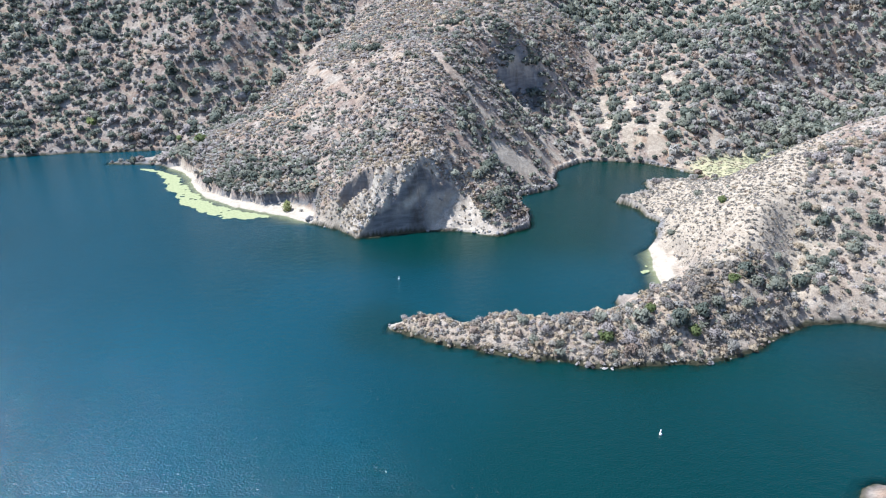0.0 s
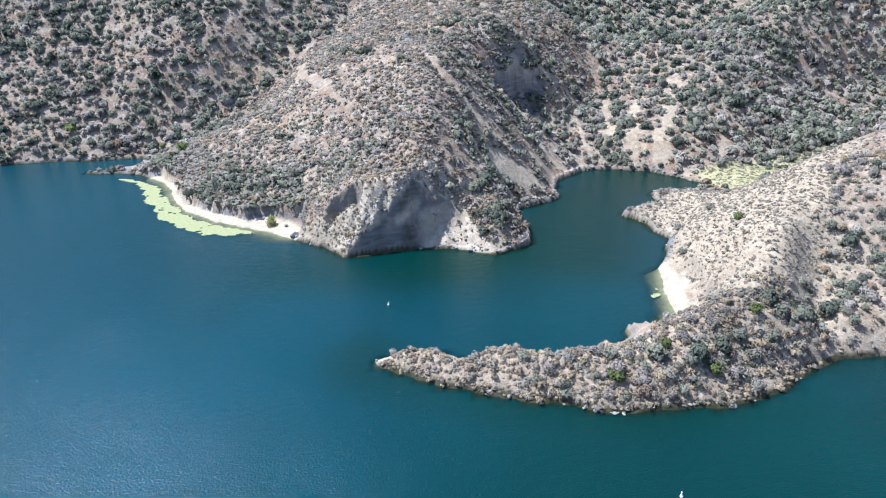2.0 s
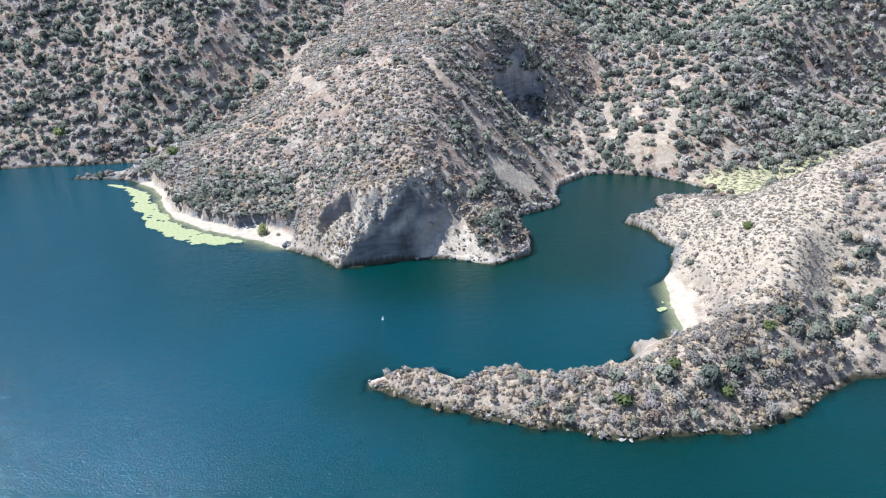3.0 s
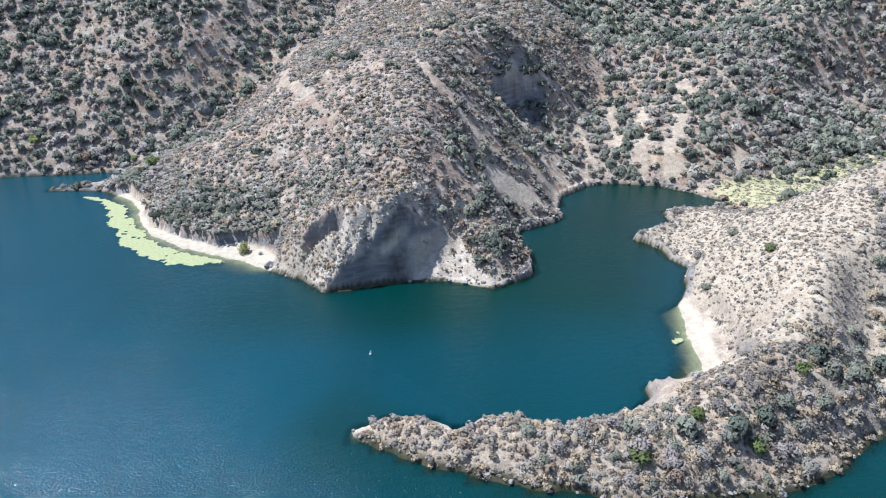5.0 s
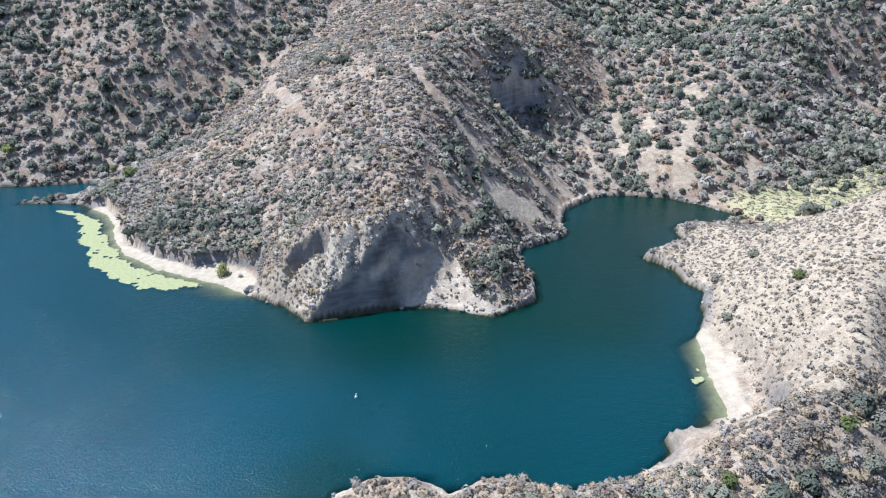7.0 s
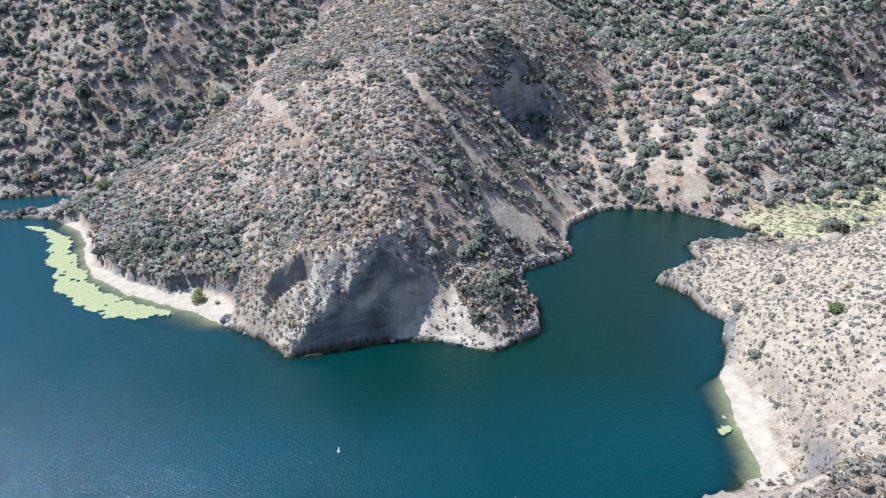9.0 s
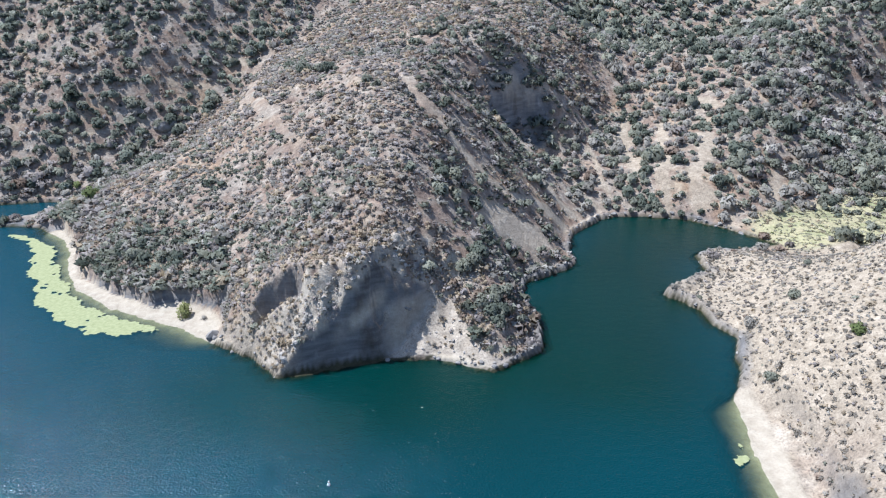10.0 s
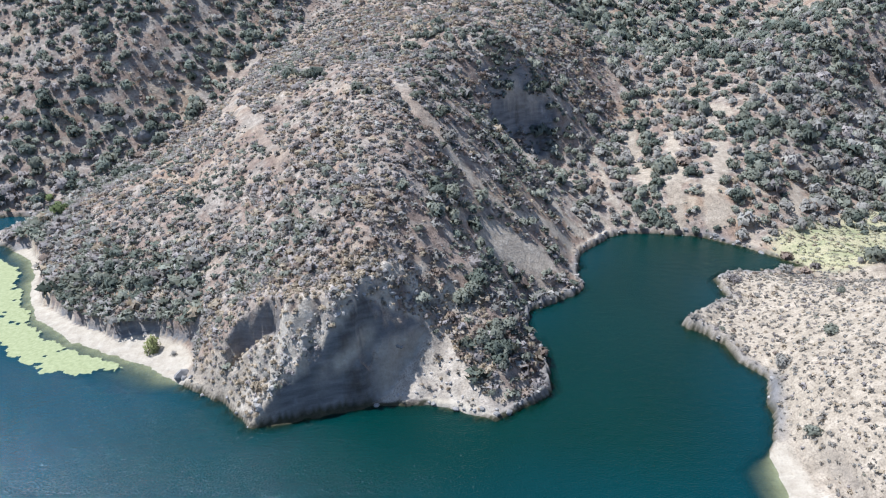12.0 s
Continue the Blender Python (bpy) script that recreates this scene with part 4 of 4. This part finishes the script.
def shrubs_arm():
    x, y, r = scatter(-13, 62, 86.5, 114, 0.66, 9)
    ok, h, d = clear_of(x, y, -1.0)
    ridge = y - np.interp(x, [-10, 3, 12, 20, 27, 34, 43, 53, 62], [101, 99, 98, 98, 98, 99.5, 104, 107, 115])
    ok &= (ridge < 4.5) & (r.random(len(x)) < 0.85) & (shore_distance(x, y, ARM_BACK + ARM_FRONT[:1], False) > 1.9 + 0.6 * smooth_noise(x, y, 3)) & (shore_distance(x, y, PALE_BEACH[5:], False) > 1.6)
    x, y = x[ok], y[ok]
    n = len(x)
    rad = np.clip(0.48 * np.exp(0.38 * r.normal(size=n)), 0.2, 1.3)
    plant("dry_brush", "tan and grey dry brush on a narrow spit of land", "brush", x, y, rad, rad * r.uniform(0.65, 1.1, n), choose(r, n, [0, 0.3, 1, 1.8, 4.8, 0.9, 0, 0, 4.6], x, y), SMALL, r)
    x, y, r = scatter(14, 128, 89, 150, 1.7, 10)
    ok, h, d = clear_of(x, y, 0.2)
    ridge = x - np.interp(y, [97, 99.5, 104, 107, 115, 122, 130, 143, 158], [10, 34, 43, 53, 62, 72, 77, 82, 92])
    ok &= (ridge > 0.5) & (shore_distance(x, y, ARM_BACK, False) > 2.6) & (r.random(len(x)) < 0.58 + 0.25 * smooth_noise(x, y, 8) + 0.15 * ramp(x, 55, 65))
    x, y = x[ok], y[ok]
    n = len(x)
    rad = np.clip(0.85 * np.exp(0.33 * r.normal(size=n)), 0.4, 1.9)
    plant("chaparral", "grey and dull green shrubs over a lakeside slope", "shrubs", x, y, rad, rad * r.uniform(0.95, 1.4, n), choose(r, n, [0.6, 2.8, 3, 2, 2, 0.3, 0, 0, 2.4], x, y), BIG, r)
    x, y, r = scatter(50, 135, 96, 160, 1.2, 11)
    ok, h, d = clear_of(x, y, -0.5)
    ridge = x - np.interp(y, [104, 107, 115, 122, 130, 143, 158], [43, 53, 62, 72, 77, 82, 92])
    ok &= (ridge > 0) & (r.random(len(x)) < 0.88)
    x, y = x[ok], y[ok]
    n = len(x)
    rad = r.uniform(0.25, 0.6, n)
    plant("dry_brush", "low straw and grey brush on a lakeside slope", "brush", x, y, rad, rad, choose(r, n, [0, 0.5, 2.5, 2, 3, 0.8]), TUFT, r)


def shrubs_crag():
    x, y, r = scatter(-42, 10, 144, 164, 0.62, 15)
    ok, h, d = clear_of(x, y, -0.7)
    ok &= (r.random(len(x)) < 0.7 + 0.3 * smooth_noise(x, y, 4)) & ~((x > -6) & (y < 159) & (x + 0.6 * (y - 150) < 9) & (r.random(len(x)) < 0.94))
    x, y = x[ok], y[ok]
    n = len(x)
    rad = r.uniform(0.22, 0.55, n)
    plant("dry_brush", "straw tufts and grey brush on the crag", "brush", x, y, rad, rad * r.uniform(0.8, 1.3, n), choose(r, n, [0, 0.1, 0.8, 0.8, 7.5, 0.4, 0, 0, 1.4], x, y), SMALL, r)
    x, y, r = scatter(-26, 4, 144, 164, 0.5, 16)
    h, d = ground_height(x, y)
    over = h - np.interp(x, FACE_X, FACE_H) + 0.9 * smooth_noise(x, y, 2)
    ok = (over > -0.1) & (over < 5.5) & (d > 0.4) & (shore_distance(x, y, CRUST, False) < 4.5) & (r.random(len(x)) < 0.55 + 0.6 * smooth_noise(x, y, 1.8))
    x, y = x[ok], y[ok]
    n = len(x)
    rad = np.clip(0.4 * np.exp(0.4 * r.normal(size=n)), 0.2, 0.95)
    plant("dry_brush", "bleached dead brush hanging over the crag's edge", "brush", x, y, rad, rad * r.uniform(0.6, 1.2, n), choose(r, n, [0, 0.1, 2, 2, 4, 0.3, 0, 0, 0.6], x, y), SMALL, r)


def reeds():
    x, y, r = scatter(84, 215, 186, 320, 1.1, 12)
    h, d = ground_height(x, y)
    wash = shore_distance(x, y, [p[:2] for p in LINES["wash"]], False)
    ok = (wash < 10.5 + 3 * smooth_noise(x, y, 8)) & (h < 4.2) & (d > 0.1) & (r.random(len(x)) < 0.75)
    x, y = x[ok], y[ok]
    n = len(x)
    rad = r.uniform(0.4, 0.9, n)
    plant("reeds", "yellow-green reeds and grass on a flat wash", "reeds", x, y, rad, r.uniform(0.2, 0.42, n), choose(r, n, [0, 0.1, 0.1, 0, 1.4, 0, 0.3, 6], x, y), TUFT, r)


def shrubs_wash():
    x, y, r = scatter(94, 215, 190, 285, 2.4, 13)
    h, d = ground_height(x, y)
    wash = shore_distance(x, y, [p[:2] for p in LINES["wash"]], False)
    ok = (wash < 13) & (h < 4.5) & (d > 1) & (x + 0.6 * (y - 205) > 112) & (r.random(len(x)) < 0.25 + 0.5 * smooth_noise(x, y, 8) + 0.3 * ramp(x, 115, 150))
    x, y = x[ok], y[ok]
    n = len(x)
    rad = r.uniform(0.8, 1.9, n)
    plant("streamside_scrub", "grey-green and olive willow scrub in a flat wash", "shrubs", x, y, rad, rad * r.uniform(0.9, 1.2, n), choose(r, n, [2, 4, 3, 0.3, 0, 0, 0.6]), MID, r)


def shrubs_horizon():
    x, y, r = scatter(-500, 700, 640, 1200, 10, 14)
    ok = (np.abs(x) < 0.8 * y) & (r.random(len(x)) < 0.85)
    x, y = x[ok], y[ok]
    n = len(x)
    rad = r.uniform(3.5, 6.5, n)
    plant("chaparral", "far dark green brush on the last hills", "shrubs", x, y, rad, rad * 0.6, choose(r, n, [5, 5, 1.5]), DISTANT, r)


shrubs_wash()
shrubs_crag()
shrubs_horizon()
shrubs_west()
shrubs_hill()
shrubs_cove()
shrubs_far()
shrubs_pale()
shrubs_arm()
reeds()


# ---- single shrubs and small trees ----
def on_ground(x, y, sink=0.05):
    return Vector((x, y, float(ground_height(np.array([x]), np.array([y]))[0][0]) - sink))


def stems_mesh(seed, tall, count, thick):
    """Bent, tapered stems that part from one foot."""
    r = np.random.default_rng(seed)
    bm = bmesh.new()
    for i in range(count):
        a = 2 * math.pi * (i + r.uniform(-0.3, 0.3)) / count
        lean = r.uniform(0.15, 0.5)
        rings, pts = [], []
        for k in range(5):
            f = k / 4
            pts.append(Vector((math.cos(a) * lean * f * tall * (0.6 + 0.5 * f) + r.normal() * 0.03, math.sin(a) * lean * f * tall * (0.6 + 0.5 * f) + r.normal() * 0.03, f * tall * 0.8 - 0.15)))
            rad = thick * (1 - 0.75 * f)
            rings.append([bm.verts.new(pts[-1] + Vector((math.cos(b) * rad, math.sin(b) * rad, 0))) for b in (0, 1.26, 2.51, 3.77, 5.03)])
        for low, high in zip(rings, rings[1:]):
            for j in range(5):
                bm.faces.new((low[j], low[(j + 1) % 5], high[(j + 1) % 5], high[j]))
        bm.faces.new(rings[-1])
    return bm


def shrub(name, label, category, seed, mat, leaves, leaf, squash, lobes, tall, group="", spiky=0.0):
    """A shrub of one metre in radius: stems and a crown of leaf sprays."""
    base = tagged(new(name), label, category, group)
    part("stems", stems_mesh(seed, tall * 0.8, 5, 0.05), BARK, base)
    c, soft = leaf_cloud(seed + 500, leaves, leaf, squash, lobes, spiky)
    v = c.reshape(-1, 3) * np.array([1, 1, tall])
    me = mesh_from("crown", v, np.arange(len(v)).reshape(-1, 3))
    float_attribute(me, "tone", np.full(len(v), 0.45))
    soften(me, np.repeat(soft, 3, axis=0))
    finish("crown", me, base, [mat])
    return base


def place(model, x, y, size, turn, first):
    m = Matrix.LocRotScale(on_ground(x, y), Euler((0, 0, turn)), Vector((size, size, size)))
    if first:
        model.matrix_basis = m
        return model
    base = copy_thing(model, Matrix.Identity(4))
    base.matrix_basis = m
    return base


OAKS = [shrub("scrub_oak", lab, "shrub", 900 + i, mat, 420, 0.125, 0.9, 9, 1.15, "scrub oaks on the slopes")
        for i, (mat, lab) in enumerate([(OAK, "dark green scrub oak on a dry slope"), (OLIVE, "olive green scrub oak on a dry slope"),
                                        (OAK, "broad dark scrub oak with grey stems"), (OLIVE, "dull green bushy oak on pale earth")])]
GREYS = [shrub("dry_shrub", lab, "shrub", 930 + i, mat, 420, 0.11, 0.85, 8, 1.0, "dry shrubs on the spit", 0.3)
         for i, (mat, lab) in enumerate([(SAGE, "leafless grey shrub on a dry slope"), (DEAD, "brown-grey dead shrub with fine twigs")])]
GREENS = [shrub("green_shrub", lab, "shrub", 950 + i, mat, 460, 0.11, 0.85, 8, 1.05, "fresh green shrubs")
          for i, (mat, lab) in enumerate([(LIME, "round fresh green shrub on dry ground"), (OLIVE, "round olive green shrub on dry ground")])]
PLACED = set()


def put(models, k, x, y, size, turn):
    model = models[k % len(models)]
    first = model.name not in PLACED
    PLACED.add(model.name)
    return place(model, x, y, size, turn, first)


# shrubs that stand out by themselves: x, y, radius
for k, (x, y, s) in enumerate([(62.6, 137.8, 1.5), (-91.2, 213.8, 2.9), (35.1, 97.3, 1.5), (26.5, 92.4, 1.9), (52.2, 103.9, 1.6), (42.3, 94.2, 1.6)]):
    put(GREENS, 0, x, y, s, k * 1.3)
for k, (x, y, s) in enumerate([(65.3, 158.2, 1.7), (52.2, 138.6, 1.4), (75.3, 173.1, 1.2), (12.3, 96.3, 1.4), (53.6, 169.6, 0.9), (38.5, 94.6, 1.6)]):
    put(GREENS, 1, x, y, s, k * 1.7)
for k, (x, y, s) in enumerate([(57.5, 156.4, 1.9), (63.6, 189, 1.9), (49.4, 172.2, 1.0), (30.5, 91.8, 1.7), (34.5, 92.2, 1.6), (46, 94.6, 1.8), (19.5, 95.5, 1.5),
                               (24, 97.2, 1.5), (50, 97.5, 1.7), (-9.4, 101.6, 1.1), (-44.0, 163.3, 0.7), (16.5, 94.5, 1.4), (29, 96.2, 1.4), (40.5, 101.8, 1.3), (-124, 217.3, 1.1), (-120.5, 218, 0.9), (-116.5, 218.4, 1.2), (-127, 216.8, 0.7)]):
    put(GREYS, k, x, y, s, k * 1.1)
for k, (x, y, s) in enumerate([(55.4, 107.2, 2.0), (57.6, 106, 1.7), (68.3, 109.9, 2.2), (61.4, 106.2, 2.2), (63.5, 107.8, 1.9), (53.6, 100.2, 1.5), (39.7, 95.4, 2.2),
                               (33.4, 95.2, 2.1), (44.5, 97.4, 1.8), (48, 99.8, 1.5), (78.5, 123.6, 2.1), (72, 112, 1.9), (75, 115, 1.7), (82, 117, 2.0), (88, 122, 2.0),
                               (6.3, 163.3, 2.2), (9.3, 167, 2.2), (7.8, 165, 2.0), (2.1, 181.8, 2.4), (4.7, 186, 2.3), (10.6, 155.9, 1.8), (9.4, 157.2, 1.8), (11.8, 154.2, 1.6),
                               (12.4, 153.8, 1.5), (-70, 186, 1.7), (-66, 182, 1.9), (-62, 180, 1.6), (-58, 179, 1.8), (-64.5, 184.5, 1.6), (-73, 190, 1.5), (-54, 178, 1.5), (11.5, 158, 1.9), (13, 156.5, 1.7), (13.4, 160, 1.8), (-29.5, 234, 2.3), (-32, 236, 2.0), (-37.8, 238, 2.2), (-16, 212, 1.8)]):
    put(OAKS, k, x, y, s, k * 0.9)


def scrub_oaks():
    x, y, r = scatter(-180, 190, 196, 300, 9.0, 21)
    ok, h, d = clear_of(x, y, 0.5)
    ok &= (((x > 40) & (y > 214)) | ((x < -75) & (y > 236))) & (r.random(len(x)) < 0.5) & (np.abs(x) < 0.62 * y)
    for k, (px, py) in enumerate(zip(x[ok], y[ok])):
        put(OAKS, k, px, py, r.uniform(1.7, 2.7), r.uniform(0, 6.28))


scrub_oaks()
willow = shrub("willow_bush", "yellow-green willow bush on a sandy beach", "bush", 990, WILLOW, 700, 0.085, 1.0, 9, 1.35)
willow.matrix_basis = Matrix.LocRotScale(on_ground(-48.4, 164.8), None, Vector((1.75, 1.75, 1.75)))


# ---- rocks ----
def rock_mesh(seed, flat):
    r = random.Random(seed)
    bm = bmesh.new()
    bmesh.ops.create_icosphere(bm, subdivisions=2, radius=1)
    off = Vector((r.uniform(0, 50), r.uniform(0, 50), r.uniform(0, 50)))
    cuts = [(Vector((r.uniform(-1, 1), r.uniform(-1, 1), r.uniform(-0.4, 1))).normalized(), r.uniform(0.55, 0.85)) for _ in range(7)]
    for v in bm.verts:
        p = v.co.normalized()
        d = 1.0
        for way, far in cuts:
            c = p.dot(way)
            if c > 0.05:
                d = min(d, far / c)
        v.co = p * d * (1 + 0.12 * noise.noise(p * 2.2 + off))
        v.co.z *= flat
    me = bpy.data.meshes.new("boulder")
    bm.to_mesh(me)
    bm.free()
    return me


def jagged_mesh(seed):
    """A split, sharp-edged block."""
    r = random.Random(seed)
    bm = bmesh.new()
    bmesh.ops.create_icosphere(bm, subdivisions=1, radius=1)
    for v in bm.verts:
        v.co *= r.uniform(0.62, 1.2)
        v.co.z *= 0.8
    me = bpy.data.meshes.new("broken_rock")
    bm.to_mesh(me)
    bm.free()
    return me


def boulders():
    grey, pale = [], []
    for i in range(5):
        me = rock_mesh(40 + i, 0.75)
        me.materials.append(STONE)
        grey.append(me)
        me = rock_mesh(60 + i, 0.55)
        me.materials.append(PALE_STONE)
        pale.append(me)
    r = np.random.default_rng(31)
    shore = along(CRAG + NECK + COVE[:5], 1.0), along(POINT[4:], 1.6), along(ARM_FRONT[:16], 1.1), along(FAR_SHORE[4:] + SPIT, 2.2)
    for group, line in zip(("boulders under the crag", "boulders round the point", "boulders along the spit", "boulders on the far bank"), shore):
        for p in line:
            if r.random() < 0.12:
                continue
            q = p + r.normal(size=2) * 0.7
            at = on_ground(q[0], q[1], 0.0)
            if at.z < -0.12 or (-24 < q[0] < -8 and q[1] < 152 and "crag" in group):
                continue
            light = r.random() < (0.5 if "point" in group else 0.1)
            size = abs(r.normal()) * 0.13 + 0.16 + (0.2 if r.random() < 0.05 else 0)
            size = size * (1.55 if "crag" in group else 1.0)
            ob = new("boulder", (pale if light else grey)[int(r.integers(0, 5))])
            ob.matrix_basis = Matrix.LocRotScale((q[0], q[1], max(at.z, -0.25) + size * 0.15), Euler((r.uniform(-0.3, 0.3), r.uniform(-0.3, 0.3), r.uniform(0, 6.3))),
                                                 Vector((size * r.uniform(0.8, 1.4), size, size * r.uniform(0.7, 1.1))))
            tagged(ob, "pale angular boulder at the water's edge" if light else "grey angular boulder at the water's edge", "boulder", group)
    for x, y, s in [(25.6, 87.5, 0.5), (26.7, 87.4, 0.4), (24.7, 87.7, 0.35)]:
        ob = new("rock_slab", pale[0])
        ob.matrix_basis = Matrix.LocRotScale((x, y, 0.12), Euler((0.1, 0.05, x)), Vector((s * 1.4, s * 0.8, s * 0.5)))
        tagged(ob, "flat pale rock slab just above the water", "rock", "slabs off the spit")
    for x, y, s, turn in [(-91, 262.5, 2.6, 0.4), (-88.6, 263.6, 1.8, 1.3), (-93.4, 262, 1.5, 2.2)]:
        ob = new("rock_outcrop", grey[int(turn * 2) % 5])
        ob.matrix_basis = Matrix.LocRotScale(on_ground(x, y, -0.3 * s), Euler((0.3, 0.1, turn)), Vector((s, s * 0.8, s * 1.1)))
        tagged(ob, "grey rock outcrop in a dry gully", "rock", "outcrop in the gully")
    ob = new("shore_rock", grey[2])
    ob.matrix_basis = Matrix.LocRotScale((-40.4, 157.2, 0.5), Euler((0.2, 0.1, 0.7)), Vector((1.7, 1.3, 1.5)))
    tagged(ob, "big dark rock at the end of the beach", "rock")
    # broken crust along the crag's edge and down the scree
    broken = []
    for i in range(6):
        me = jagged_mesh(80 + i)
        me.materials.append(PALE_STONE)
        broken.append(me)
    for p in along(CRUST, 0.5):
        for _ in range(2):
            q = p + r.normal(size=2) * np.array([0.9, 1.0]) + np.array([0.5, -0.8])
            at = on_ground(q[0], q[1], 0.0)
            top = float(np.interp(q[0], FACE_X, FACE_H)) + 2
            if at.z < max(1.2, top - 2.2) or at.z > top + 4:
                continue
            size = 0.12 + abs(r.normal()) * 0.26
            ob = new("crust_rock", broken[int(r.integers(0, 6))])
            ob.matrix_basis = Matrix.LocRotScale(at, Euler((r.uniform(0.1, 0.7), r.uniform(-0.9, -0.1), r.uniform(0, 6.3))), Vector((size * r.uniform(0.9, 1.7), size, size * r.uniform(0.6, 1.2))))
            tagged(ob, "broken pale rock on the edge of the crag", "rock", "broken rocks along the crag's edge")
    for _ in range(46):
        q = (r.uniform(-5, 10), r.uniform(148, 157))
        at = on_ground(q[0], q[1], 0.0)
        if not 0.2 < at.z < 8:
            continue
        size = 0.12 + abs(r.normal()) * 0.16
        ob = new("scree_rock", (pale + grey)[int(r.integers(0, 10))])
        ob.matrix_basis = Matrix.LocRotScale(at, Euler((r.uniform(-0.4, 0.4), r.uniform(-0.4, 0.4), r.uniform(0, 6.3))), Vector((size * 1.3, size, size)))
        tagged(ob, "loose angular rock on a pale scree slope", "rock", "loose rocks on the scree")


boulders()


# ---- floating algae ----
def algae(name, label, edge, hole, step, seed):
    poly = np.array(edge)
    xs, ys = np.arange(poly[:, 0].min() - 2, poly[:, 0].max() + 2, step), np.arange(poly[:, 1].min() - 2, poly[:, 1].max() + 2, step)
    x, y, faces = sheet(xs, ys)
    jig = np.random.default_rng(seed)
    x, y = x + jig.uniform(-0.42, 0.42, len(x)) * step, y + jig.uniform(-0.42, 0.42, len(y)) * step
    deep = -shore_distance(x, y, edge)
    rag = deep + 0.9 * smooth_noise(x + seed, y, 3.1) + 0.6 * smooth_noise(x, y + seed, 1.1) + 0.35 * smooth_noise(x, y, 0.45)
    gaps = 0.6 * smooth_noise(x + seed, y, 2.4) + 0.5 * smooth_noise(x, y + seed, 0.8)
    keep = ((rag > 0.2) & (gaps < hole))[faces].all(axis=1)
    faces = faces[keep]
    used, inv = np.unique(faces, return_inverse=True)
    z = 0.022 + 0.008 * smooth_noise(x[used], y[used], 0.7)
    top = np.c_[x[used], y[used], z]
    finish_name = mesh_from(name, top, inv.reshape(-1, 4))
    ob = finish(name, finish_name, None, [ALGAE], True)
    tagged(ob, label, "algae", kind="stuff")


algae("algae_mat", "pale yellow-green algae mat floating along a beach",
      [(-116, 209.3), (-111, 210), (-102.9, 207), (-96.7, 201.4), (-90.2, 192.2), (-83.4, 183.9), (-77.3, 176.4), (-72.4, 172.2), (-67.3, 168.2), (-60.7, 165.4), (-55.5, 163), (-50.2, 160.4),
       (-53.8, 159.8), (-55.8, 158), (-61, 158.3), (-69.2, 161), (-74.9, 165), (-82.6, 171.5), (-88, 180.2), (-93.8, 186.8), (-99.5, 197.3), (-105.2, 204.6)], 0.75, 0.3, 5)
algae("algae_scraps", "small green scraps of algae off a pale beach",
      [(42.3, 134), (44.2, 133), (44.2, 127), (43.2, 122), (41.8, 116), (39.6, 115.4), (40.8, 121), (42, 127)], -0.34, 0.14, 31)


# ---- buoys ----
def lathe(profile, n=16):
    bm = bmesh.new()
    rings = [[bm.verts.new((r * math.cos(2 * math.pi * i / n), r * math.sin(2 * math.pi * i / n), z)) for i in range(n)] for r, z in profile]
    for low, high in zip(rings, rings[1:]):
        for i in range(n):
            bm.faces.new((low[i], low[(i + 1) % n], high[(i + 1) % n], high[i]))
    bm.faces.new(rings[0][::-1])
    bm.faces.new(rings[-1])
    return bm


def buoy(x, y, lean):
    base = tagged(new("buoy"), "white cylindrical marker buoy afloat on the lake", "buoy", "marker buoys")
    part("float", lathe([(0.16, -0.35), (0.30, -0.30), (0.33, -0.05), (0.33, 0.22), (0.29, 0.30), (0.17, 0.33)]), BUOY_WHITE, base)
    part("column", lathe([(0.17, 0.33), (0.16, 0.36), (0.155, 1.05), (0.12, 1.12), (0.03, 1.14)]), BUOY_WHITE, base)
    part("band", lathe([(0.163, 0.80), (0.168, 0.81), (0.168, 0.90), (0.163, 0.91)]), BUOY_ORANGE, base, "orange warning band")
    part("eye", lathe([(0.03, 1.14), (0.04, 1.16), (0.03, 1.2)], 8), BARK, base, "dark lifting eye")
    base.matrix_basis = pose(x, y, 0.02, lean, 4, 20) @ Matrix.Scale(0.65, 4)


buoy(-12.4, 121.3, 6)
buoy(29.9, 71.2, -9)
